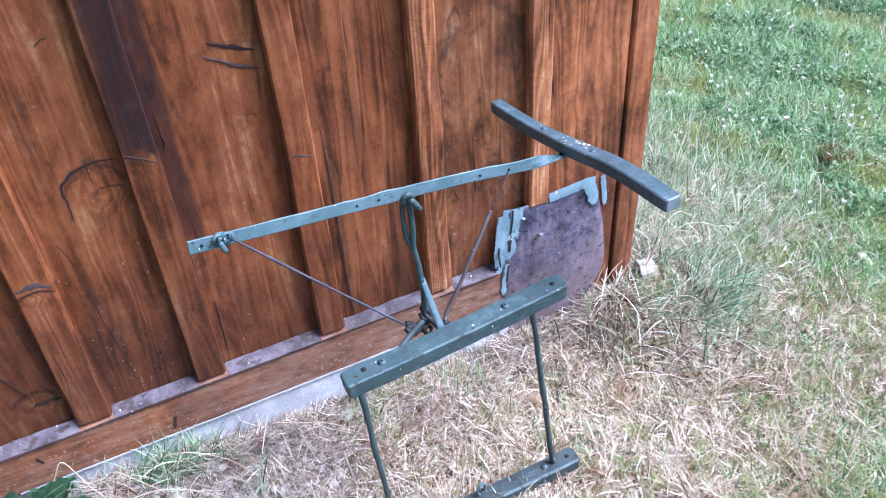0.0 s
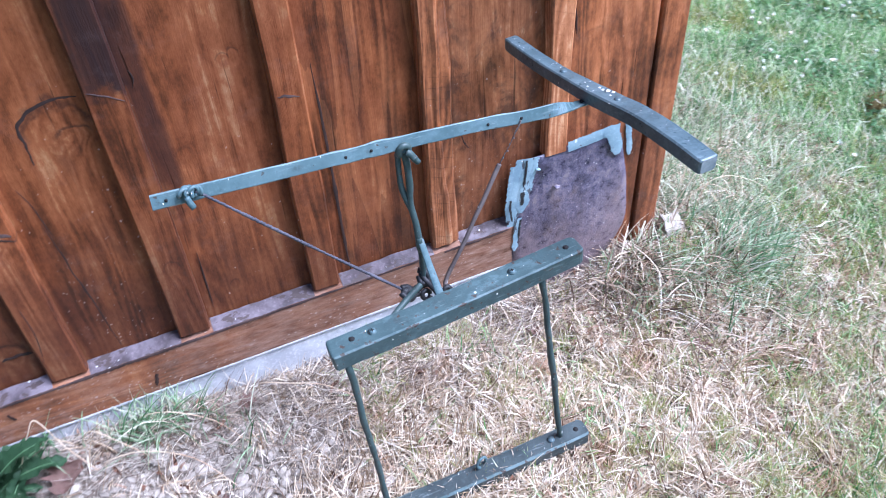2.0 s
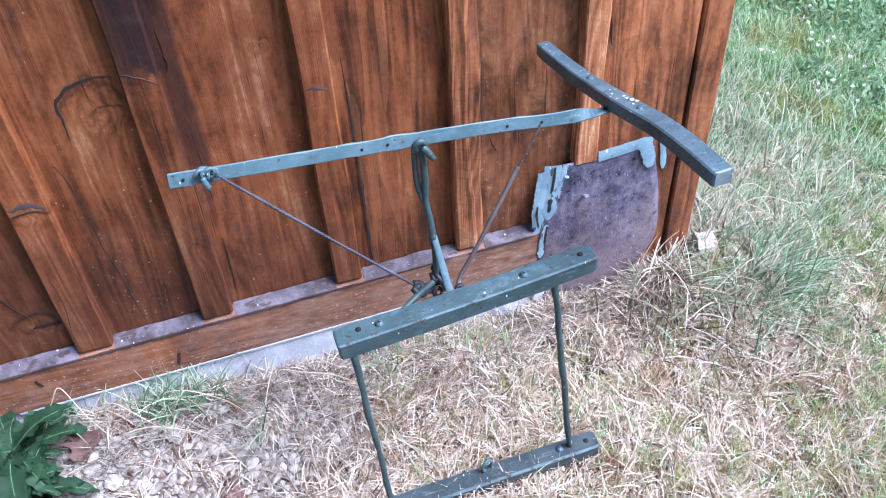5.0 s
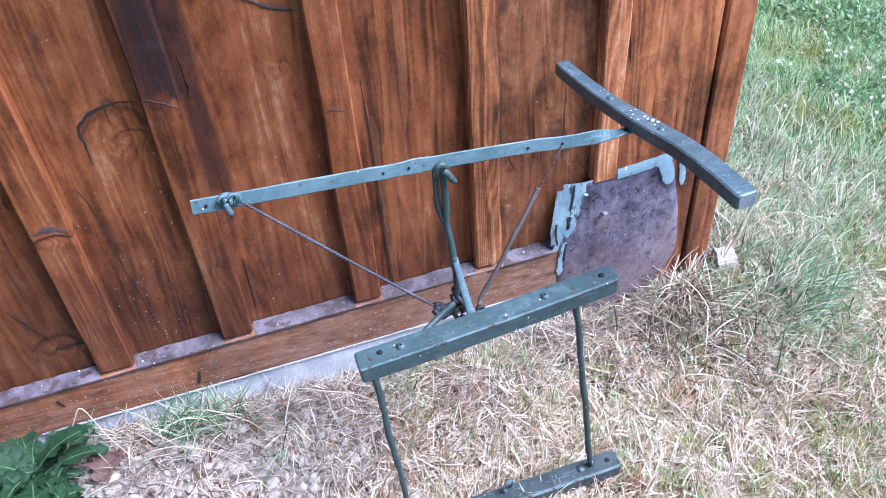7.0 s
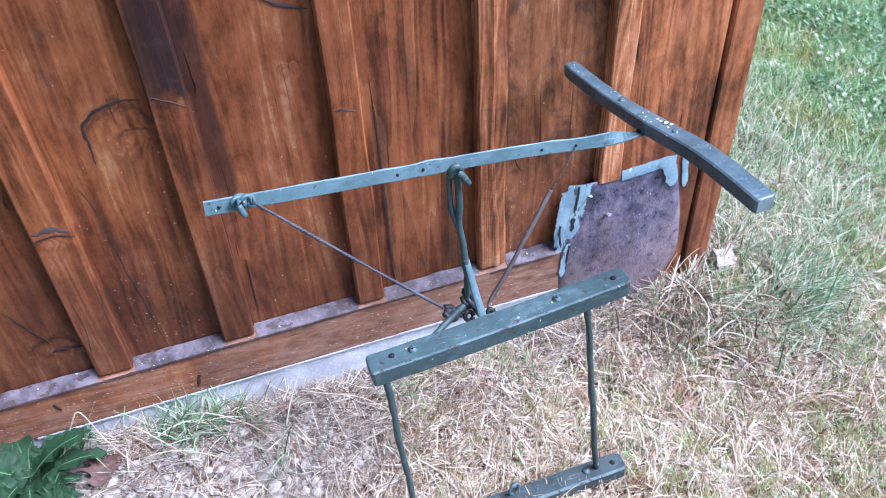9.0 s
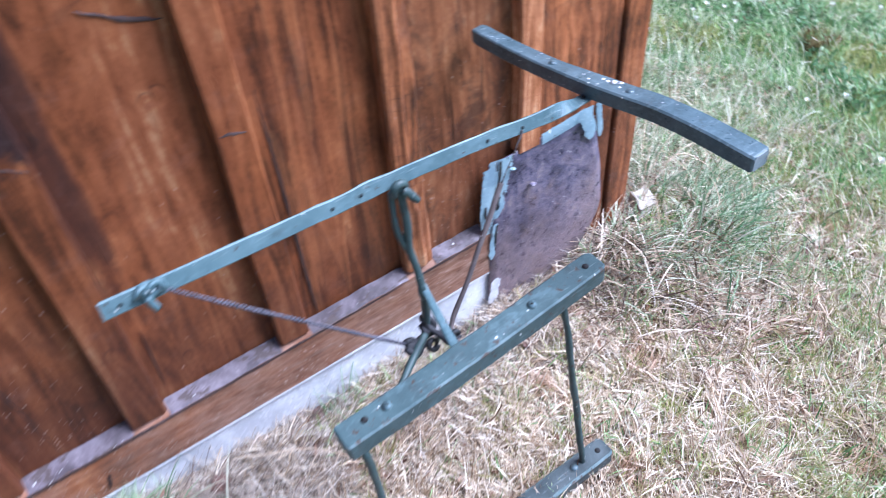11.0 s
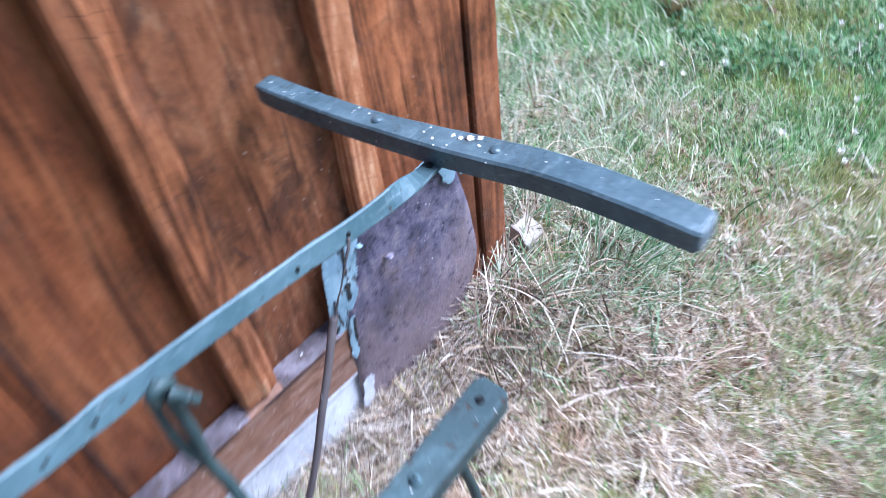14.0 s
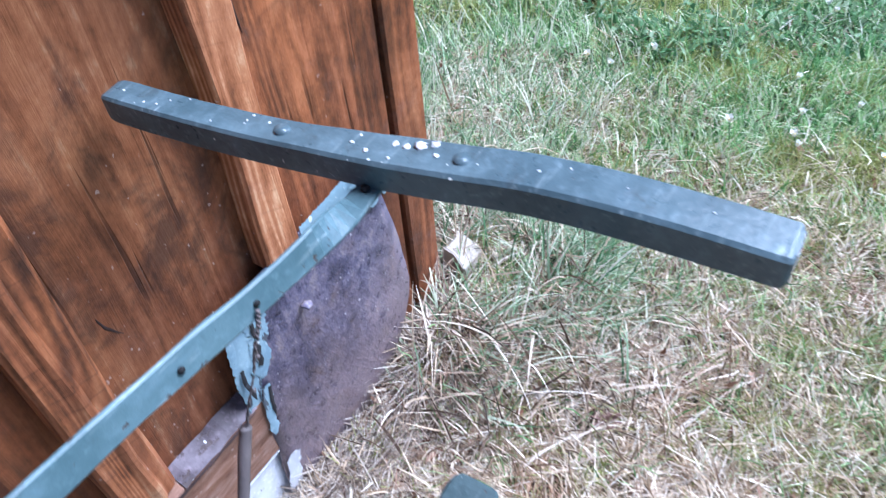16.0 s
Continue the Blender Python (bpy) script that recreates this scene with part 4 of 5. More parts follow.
# middle and foot beams
mid_line = ((0.288, 0.828, 0.481), (0.42, 0.832, 0.490), (0.54, 0.837, 0.498), (0.66, 0.843, 0.507), (0.786, 0.850, 0.517))
mid_pts, sizes = worn_ended(mid_line, 6, 0.006, 0.016, 0.62)
mid = frame_part("middle_beam", sweep(mid_pts, bar_section(0.046, 0.038, 0.0028), rough=0.05, edges=True, taper=sized(sizes, False)), GREEN_WOOD, "green timber with bolt holes")
foot_line = ((0.305, 0.770, 0.004), (0.43, 0.773, 0.005), (0.55, 0.776, 0.006), (0.68, 0.780, 0.007), (0.803, 0.784, 0.008))
FOOT_GREEN = painted("foot_paint", (0.025, 0.036, 0.039), (0.043, 0.059, 0.062), 0.5, 0.64, scratched=0.4)
foot_pts, sizes = worn_ended(foot_line, 6, 0.006, 0.014, 0.62)
foot = frame_part("foot_beam", sweep(foot_pts, bar_section(0.046, 0.038, 0.0045), rough=0.07, edges=True, taper=sized(sizes, False)), FOOT_GREEN, "grey-green timber lying in the grass")
for p0, p1 in (((0.312, 0.812, 0.47), (0.334, 0.772, 0.02)), ((0.700, 0.832, 0.50), (0.739, 0.783, 0.02))):
    a, b = Vector(p0), Vector(p1)
    pts = [a.lerp(b, k / 6) + Vector((0.0016 * math.sin(k * 2.1), 0.0014 * math.cos(k * 1.7), 0)) for k in range(7)]
    frame_part("upright_rod", sweep(pts, round_section(0.0064, 8), n=3, rough=0.4, up=(0.2, 1, 0)), SHADED_ROD_GREEN, "thin iron rod")
for ob in (mid, foot):
    ob.data.materials.append(WORN)
# holes, bolts and rivets
for x, y, z in ((0.331, 0.832, 0.5026), (0.757, 0.848, 0.5334)):
    sub("bolt_hole", disc((x, y, z), (0, 0.03, 1), 0.0056, 0.0012), HOLE, mid)
for x, y, z in ((0.369, 0.831, 0.5070), (0.644, 0.842, 0.5262)):
    sub("washer", disc((x, y, z - 0.0012), (0, 0.05, 1), 0.0085, 0.0010, 12), GREEN_WOOD, mid)
    screw = sub("screw", disc((x, y, z), (0, 0.05, 1), 0.0058, 0.0022, 12), GREEN, mid)
    for w, d in ((0.0036, 0.0007), (0.0007, 0.0036)):
        sub("slot", box(x - w, x + w, y - d, y + d, z + 0.0015, z + 0.0026, 0), HOLE, screw)
sub("bolt_hole", disc((0.777, 0.783, 0.0264), (0, 0.03, 1), 0.006, 0.0012), HOLE, foot)
sub("screw", disc((0.715, 0.781, 0.027), (0, 0.03, 1), 0.0075, 0.003, 12), DARK_GREEN, foot)
ring = [Vector((0.548 + 0.012 * math.cos(a), 0.785 + 0.004 * math.cos(a), 0.040 + 0.016 * math.sin(a))) for a in np.linspace(-0.6, math.pi + 1.2, 12)]
sub("ring", sweep(ring, round_section(0.0035, 6), up=(0.2, 1, 0.1), n=2), GREEN, foot)
sub("rivet_hole", disc((0.852, 0.983, 0.7448), (0, -0.2, 1), 0.0036, 0.0012, 10), HOLE, strap)
for x, y, z in ((0.725, 0.9735, 0.752), (0.660, 0.9725, 0.7595), (0.445, 0.965, 0.779), (0.40, 0.961, 0.783), (0.115, 0.9415, 0.811)):
    sub("rivet_hole", disc((x, y, z), (0, -1, 0.3), 0.0026, 0.0006, 8), HOLE, strap)
# hooked post between the strap and the middle beam
post = frame_part("hook_post", sweep(((0.505, 0.934, 0.476), (0.504, 0.932, 0.520), (0.503, 0.931, 0.572), (0.501, 0.937, 0.615), (0.4975, 0.946, 0.658), (0.4995, 0.949, 0.700), (0.500, 0.953, 0.745), (0.497, 0.961, 0.772)),
                          round_section(0.0064, 8), up=(1, 0, 0), n=5, rough=0.25), SHADED_ROD_GREEN, "bent iron post with a hooked top")
sub("blade", sweep(((0.5035, 0.930, 0.588), (0.506, 0.908, 0.556), (0.508, 0.885, 0.528), (0.510, 0.866, 0.506), (0.511, 0.858, 0.494)), bar_section(0.0155, 0.0055, 0.0018), up=(0, -0.75, 0.66), n=3, rough=0.06, taper=lambda f: 0.72 + 0.38 * f), GREEN, post)
sub("collar", sweep(((0.503, 0.930, 0.560), (0.5028, 0.931, 0.576), (0.502, 0.932, 0.592)), round_section(0.0088, 9), up=(1, 0, 0), n=3, rough=0.3, taper=lambda f: 1.0 - 0.6 * abs(f - 0.4)), SHADED_ROD_GREEN, post)
sub("loop", sweep(((0.4985, 0.944, 0.646), (0.4925, 0.950, 0.666), (0.4875, 0.957, 0.692), (0.4865, 0.960, 0.725), (0.4885, 0.9635, 0.760)), round_section(0.0054, 8), up=(0, 1, 0), n=4, rough=0.2), SHADED_ROD_GREEN, post)
sub("eye", sweep(((0.489, 0.955, 0.762), (0.487, 0.951, 0.774), (0.493, 0.949, 0.782), (0.501, 0.950, 0.780), (0.505, 0.953, 0.771), (0.501, 0.955, 0.762)), round_section(0.0058, 8), up=(0, 1, 0), n=4, rough=0.2), SHADED_ROD_GREEN, post)
sub("pivot_bolt", lump(0.0095, 3.3, 0.9, 0.25, 2, (0.498, 0.957, 0.771)), GREEN, post)
tip = sub("hook_tip", sweep(((0.499, 0.948, 0.770), (0.505, 0.944, 0.765), (0.511, 0.940, 0.756), (0.516, 0.938, 0.749)), round_section(0.0056, 8), up=(0, 1, 0), n=3, rough=0.25, taper=lambda f: 1.15 - 0.35 * f), SHADED_ROD_GREEN, post)
sub("band", sweep(((0.508, 0.942, 0.7605), (0.511, 0.940, 0.7565)), round_section(0.0064, 8), up=(0, 1, 0)), SHADED_ROD_GREEN, tip)
frame_part("brace", sweep(((0.513, 0.934, 0.486), (0.507, 0.935, 0.478), (0.470, 0.908, 0.481), (0.43, 0.878, 0.482), (0.388, 0.846, 0.480)), round_section(0.0062, 8), up=(0, 1, 0), n=4, rough=0.2), SHADED_ROD_GREEN, "short iron brace")
# dark cord turns; the shade under the post is put into their near-black
for line in (((0.500, 0.936, 0.500), (0.506, 0.924, 0.486), (0.512, 0.900, 0.484), (0.516, 0.872, 0.490)), ((0.466, 0.916, 0.484), (0.484, 0.926, 0.474), (0.502, 0.928, 0.472), (0.512, 0.916, 0.480), (0.514, 0.894, 0.486)),
             ((0.452, 0.912, 0.490), (0.462, 0.902, 0.478), (0.474, 0.910, 0.474), (0.470, 0.922, 0.486), (0.456, 0.920, 0.494)), ((0.496, 0.938, 0.506), (0.510, 0.932, 0.500), (0.512, 0.926, 0.488), (0.498, 0.926, 0.482), (0.496, 0.938, 0.492))):
    frame_part("cord_turn", sweep(line, round_section(0.0052, 7), up=(0.1, 0.3, 1), n=5, rough=0.5), NEAR_BLACK, "dark cord wound under the post, shade put into its colour")
for c, r in (((0.486, 0.922, 0.470), 0.007), ((0.500, 0.912, 0.462), 0.008), ((0.540, 0.905, 0.464), 0.006)):
    pts = [Vector(c) + Vector((r * math.cos(a), 0.5 * r * math.sin(a), r * math.sin(a))) for a in np.linspace(0, 5.9, 12)]
    frame_part("chain_link", sweep(pts, round_section(0.0048, 6), up=(0, 1, 0.2), n=1), NEAR_BLACK, "dark iron ring")
frame_part("cord_knot", lump(0.009, 7.7, 0.8, 0.6, 2, (0.459, 0.914, 0.487)), NEAR_BLACK, "dark cord wound round the brace")
# cord, wire and stay
cord_pts = smooth_path(((0.160, 0.937, 0.817), (0.25, 0.932, 0.716), (0.36, 0.926, 0.594), (0.455, 0.921, 0.490)), 130)
cord = frame_part("cord", sweep(cord_pts, [(0.0031, 0), (0.0022, 0.0017), (0, 0.0020), (-0.0022, 0.0017), (-0.0031, 0), (-0.0022, -0.0017), (0, -0.0020), (0.0022, -0.0017)], up=(0, 1, 0.3), twist=12600, rough=0.5), CORD, "dark twisted cord")
for k in range(5):
    tip = Vector((0.4 * math.sin(k * 2.2), 1, 0.5 * math.cos(k * 1.9))).normalized()
    u = tip.cross(Vector((1, 0, 0.3))).normalized()
    w = tip.cross(u)
    c0 = Vector((0.142 + 0.0045 * k, 0.939, 0.815 + 0.002 * math.sin(k * 3)))
    pts = [c0 + u * (0.0115 - 0.001 * k) * math.cos(a) + w * 0.0085 * math.sin(a) + tip * 0.003 * math.sin(2 * a) for a in np.linspace(0, 5.9, 12)]
    sub("knot", sweep(pts, round_section(0.0033, 6), up=tip, rough=0.5), GREEN, cord)
frame_part("cord_end", sweep(((0.145, 0.930, 0.815), (0.147, 0.927, 0.805), (0.150, 0.926, 0.796)), round_section(0.0048, 6), up=(0, 1, 0), n=3, rough=0.4), GREEN, "painted cord end")
wire_pts = [(0.7225, 0.971, 0.750), (0.717, 0.969, 0.739), (0.709, 0.968, 0.727), (0.699, 0.967, 0.707), (0.688, 0.966, 0.690), (0.676, 0.965, 0.668)]
wire = frame_part("wire", sweep(smooth_path(wire_pts, 16), [(0.0016, 0), (0.0011, 0.0009), (0, 0.0010), (-0.0011, 0.0009), (-0.0016, 0), (-0.0011, -0.0009), (0, -0.0010), (0.0011, -0.0009)], up=(0, 1, 0), twist=3200, rough=1.0), RUSTY, "thin flaking twisted wire")
for k, f in enumerate((0.22, 0.38, 0.5, 0.66, 0.8)):
    sub("flake", lump(0.0015 + 0.0004 * (k % 2), k * 3.7, 0.8, 0.9, 1, Vector(wire_pts[0]).lerp(Vector(wire_pts[-1]), f) + Vector((0.003 * (k % 2), -0.001, 0.0))), RUSTY if k % 2 else GREEN, wire)
frame_part("stay_rod", sweep(((0.677, 0.966, 0.671), (0.674, 0.9645, 0.666), (0.630, 0.950, 0.598), (0.586, 0.936, 0.530), (0.544, 0.923, 0.466), (0.54, 0.876, 0.455)), round_section(0.0044, 8), up=(0, 1, 0), n=5, rough=0.25, taper=lambda f: min(1.0, 0.6 + 6 * f)), RUSTY, "dark iron stay")

# ---- grass ----
rng = np.random.default_rng(7)


def blades(name, xy, z, length, width, lean, heading, curl, mat, label, category, seg=3):
    """Many blades in one mesh. lean: angle from upright at the root; curl: added towards the tip."""
    n = len(xy)
    head = np.stack([np.cos(heading), np.sin(heading), np.zeros(n)], -1)
    cross = np.stack([-np.sin(heading), np.cos(heading), np.zeros(n)], -1)
    roll = rng.uniform(-0.9, 0.9, n)[:, None]
    pos = np.concatenate([xy, z[:, None]], -1)
    verts, ang = [], lean.copy()
    for k in range(seg + 1):
        w = (width * (1 - (k / seg) ** 2 * 0.9) / 2)[:, None]
        up = np.array([0, 0, 1.0])
        wide = cross * np.cos(roll) + np.sin(roll) * (head * np.cos(ang)[:, None] - up * np.sin(ang)[:, None])
        verts += [pos - wide * w, pos + wide * w]
        step = (length / seg)[:, None]
        pos = pos + step * (head * np.sin(ang)[:, None] + up * np.cos(ang)[:, None])
        ang = ang + curl / seg
    v = np.stack(verts, 1)
    floor_z = ground_z(v[..., 0], v[..., 1]) + 0.001
    v[..., 2] = np.maximum(v[..., 2], floor_z)
    per = 2 * (seg + 1)
    base = (np.arange(n) * per)[:, None]
    faces = np.concatenate([base + np.array([[2 * k, 2 * k + 1, 2 * k + 3, 2 * k + 2]]) for k in range(seg)], 1).reshape(-1, 4)
    me = bpy.data.meshes.new(name)
    me.vertices.add(n * per)
    me.vertices.foreach_set("co", v.reshape(-1).astype(np.float32))
    me.loops.add(faces.size)
    me.loops.foreach_set("vertex_index", faces.reshape(-1).astype(np.int32))
    me.polygons.add(len(faces))
    me.polygons.foreach_set("loop_start", np.arange(0, faces.size, 4, dtype=np.int32))
    me.update()
    me.materials.append(mat)
    return tagged(new(name, me), label, category, kind="stuff")


def patch_noise(x, y, s):
    return (np.sin(x * 2.1 * s + 0.7) * np.sin(y * 1.7 * s + 2.1) + 0.6 * np.sin(x * 4.7 * s + y * 3.1 * s) + 0.4 * np.sin(x * 9.3 * s - y * 8.1 * s + 1.0)) / 2.0


def greenness(x, y):
    g = np.clip((x - 1.55 + 0.22 * patch_noise(x, y, 2.3) - 0.16 * np.clip(y - 1.0, 0, 2)) / 0.4, 0, 1)
    low = np.clip((0.60 - y + 0.1 * patch_noise(x, y, 3.0)) / 0.2, 0, 1) * np.clip((x - 0.9) / 0.3, 0, 1)
    return np.clip(np.maximum(g, 0.85 * low), 0, 1)


def scatter(n, x0, x1, y0, y1):
    xy = np.stack([rng.uniform(x0, x1, n), rng.uniform(y0, y1, n)], -1)
    return xy[~((xy[:, 1] > 1.225) & (xy[:, 0] < 1.30))]


# dry thatch lying about: single straws, and straws that fell in the same sweep
def straws(xy):
    """The places that keep their straw: few in the green lawn, on the bare gravel and in small worn hollows."""
    x, y = xy[:, 0], xy[:, 1]
    thin = greenness(x, y) * (0.74 - 0.5 * np.clip(patch_noise(x - 0.7, y + 0.3, 1.9), -0.3, 0.8))
    thin = np.maximum(thin, 0.12 * ((x > 1.31) & (y > 1.22)))
    bare = np.clip((0.35 - x) / 0.25, 0, 1) * np.clip((y - 0.78) / 0.12, 0, 1) * np.clip((1.20 - y) / 0.05, 0.3, 1)
    bare = np.maximum(0.80 * bare, 0.75 * (np.hypot(x - 1.25, y - 1.16) < 0.08))
    return (rng.uniform(0, 1, len(xy)) > thin) & (rng.uniform(0, 1, len(xy)) > bare + 0.62 * (patch_noise(x, y, 9.0) > 0.40) + 0.3 * (patch_noise(x + 0.5, y, 21.0) > 0.5))


def greyed(xy):
    x, y = xy[:, 0], xy[:, 1]
    return (rng.uniform(0, 1, len(xy)) < np.clip((0.45 - x) / 0.3, 0, 1) * np.clip((y - 0.8) / 0.15, 0, 1)) | (rng.uniform(0, 1, len(xy)) < 0.5 * np.clip((y - 1.02) / 0.1, 0, 1) * (x < 1.3))


xy = np.concatenate([scatter(76000, -0.6, 2.0, 0.3, 1.6), scatter(24000, -0.6, 4.2, 0.1, 3.6), scatter(22000, 1.2, 2.6, 0.4, 2.4)])
xy = xy[straws(xy)]
grey = greyed(xy)
at, xy = xy[grey], xy[~grey]
n = len(at)
blades("grey_thatch", at, ground_z(at[:, 0], at[:, 1]) + rng.uniform(0.0, 0.025, n), rng.gamma(4.0, 0.013, n).clip(0.015, 0.13), rng.gamma(4.0, 0.00034, n).clip(0.0008, 0.0032),
       rng.normal(1.35, 0.3, n), rng.uniform(0, 6.283, n), rng.normal(0.2, 0.9, n), GREYED, "greyed dead grass over the gravel", "dry grass", 3)
n = len(xy)
blades("dry_thatch", xy, ground_z(xy[:, 0], xy[:, 1]) + rng.uniform(0.0, 0.026, n), rng.gamma(4.0, 0.0100, n).clip(0.012, 0.09), rng.gamma(4.0, 0.00050, n).clip(0.0010, 0.0044),
       rng.normal(1.30, 0.34, n), 4.0 * patch_noise(xy[:, 0], xy[:, 1], 3.7) + rng.normal(0, 1.1, n), rng.normal(0.25, 0.9, n), STRAW, "pale dry cut grass lying in a thick mat", "dry grass", 3)
c = scatter(3300, -0.3, 2.0, 0.35, 1.25)
c = c[straws(c)]
pick = rng.integers(0, len(c), 46000)
xy = c[pick] + rng.normal(0, 0.011, (46000, 2))
fall = rng.uniform(0, 6.283, len(c))[pick] + rng.normal(0, 0.45, 46000)
ok = ~((xy[:, 1] > 1.215) & (xy[:, 0] < 1.305))
xy, fall = xy[ok], fall[ok]
n = len(xy)
blades("straw_tufts", xy, ground_z(xy[:, 0], xy[:, 1]) + rng.uniform(0.0, 0.008, n), rng.gamma(5.0, 0.0096, n).clip(0.02, 0.10), rng.gamma(4.0, 0.00052, n).clip(0.0011, 0.0042),
       np.abs(rng.normal(0.85, 0.3, n)), fall, rng.normal(0.9, 0.6, n), STRAW, "tufts of dry grass fallen in one sweep", "dry grass", 4)
xy = np.concatenate([np.stack([rng.uniform(-0.35, 0.9, 2500), 1.205 - np.abs(rng.normal(0, 0.085, 2500))], -1), np.stack([rng.uniform(0.84, 1.20, 1500), 1.205 - np.abs(rng.normal(0, 0.05, 1500))], -1)])
n = len(xy)
blades("wall_thatch", xy, ground_z(xy[:, 0], xy[:, 1]) + rng.uniform(0.0, 0.018, n), rng.uniform(0.04, 0.16, n), rng.gamma(4.0, 0.00038, n).clip(0.001, 0.003),
       rng.normal(1.42, 0.2, n), rng.choice([0.0, 3.1416], n) + rng.normal(0, 0.7, n), rng.normal(0.15, 0.6, n), GREYED, "greyed dry grass banked up along the footing", "dry grass", 2)
# short upright stubble
xy = np.concatenate([scatter(62000, -0.3, 2.1, 0.3, 1.5), scatter(14000, 1.6, 4.2, 0.1, 3.6)])
xy = xy[((np.hypot(xy[:, 0] - 1.22, xy[:, 1] - 1.15) > 0.10) & (patch_noise(xy[:, 0], xy[:, 1], 9.0) < 0.45)) | (rng.uniform(0, 1, len(xy)) < 0.25)]
keep = rng.uniform(0, 1, len(xy)) > 0.6 * greenness(xy[:, 0], xy[:, 1]) + 0.85 * np.clip((0.42 - xy[:, 0]) / 0.35, 0, 1) * np.clip((xy[:, 1] - 0.72) / 0.2, 0, 1)
xy = xy[keep]
n = len(xy)
blades("dry_stubble", xy, ground_z(xy[:, 0], xy[:, 1]), rng.uniform(0.012, 0.05, n), rng.uniform(0.0009, 0.0022, n),
       np.abs(rng.normal(0.65, 0.4, n)), rng.uniform(0, 6.283, n), rng.normal(0.6, 0.5, n), STRAW, "short dry upright grass stubble", "dry grass", 2)
# green lawn
xy = np.concatenate([scatter(70000, 1.1, 4.2, 0.1, 3.6), scatter(100000, 1.3, 3.2, 0.35, 2.9), scatter(40000, -0.3, 1.7, 0.15, 1.25)])
gr = greenness(xy[:, 0], xy[:, 1])
tint = 0.05 + 0.20 * patch_noise(xy[:, 0], xy[:, 1], 4.0) + 0.9 * np.clip(patch_noise(xy[:, 0] + 0.3, xy[:, 1], 13.0) - 0.35, 0, 1) + 0.08 * np.clip(xy[:, 0] - 0.7, 0, 1)
gr = gr * np.where(patch_noise(xy[:, 0] + 0.4, xy[:, 1] - 0.2, 2.6) > 0.18, 0.7, 1.0)
ok = rng.uniform(0, 1, len(xy)) < np.maximum(gr, tint * (xy[:, 0] > 0.35))
xy, gr = xy[ok], gr[ok]
yellowed = (patch_noise(xy[:, 0] + 2.2, xy[:, 1] + 0.9, 3.4) + rng.normal(0, 0.2, len(xy)) > 0.30) & (gr > 0.45)
at, xy = xy[yellowed], xy[~yellowed]
n = len(at)
blades("yellowed_lawn", at, ground_z(at[:, 0], at[:, 1]), rng.uniform(0.02, 0.07, n), rng.uniform(0.0013, 0.0034, n),
       np.abs(rng.normal(0.55, 0.35, n)), rng.uniform(0, 6.283, n), rng.normal(0.8, 0.5, n), SPROUT, "yellow-green patches of lawn grass", "grass", 3)
n = len(xy)
blades("lawn_grass", xy, ground_z(xy[:, 0], xy[:, 1]), rng.uniform(0.025, 0.085, n), rng.uniform(0.0014, 0.0042, n),
       np.abs(rng.normal(0.45, 0.35, n)), rng.uniform(0, 6.283, n), rng.normal(0.8, 0.5, n), GRASS, "fresh green lawn grass", "grass", 3)
# lawn further off, round the shed
xy = np.stack([rng.uniform(-4.0, 7.0, 60000), rng.uniform(-3.5, 6.5, 60000)], -1)
near = (xy[:, 0] > -0.6) & (xy[:, 0] < 4.15) & (xy[:, 1] > 0.12) & (xy[:, 1] < 3.55)
shed = (xy[:, 0] > -1.65) & (xy[:, 0] < 1.33) & (xy[:, 1] > 1.2) & (xy[:, 1] < 4.28)
xy = xy[~near & ~shed]
n = len(xy)
blades("far_lawn", xy, ground_z(xy[:, 0], xy[:, 1]), rng.uniform(0.03, 0.08, n), rng.uniform(0.004, 0.009, n),
       np.abs(rng.normal(0.6, 0.35, n)), rng.uniform(0, 6.283, n), rng.normal(0.8, 0.5, n), GRASS, "green lawn round the shed", "grass", 2)
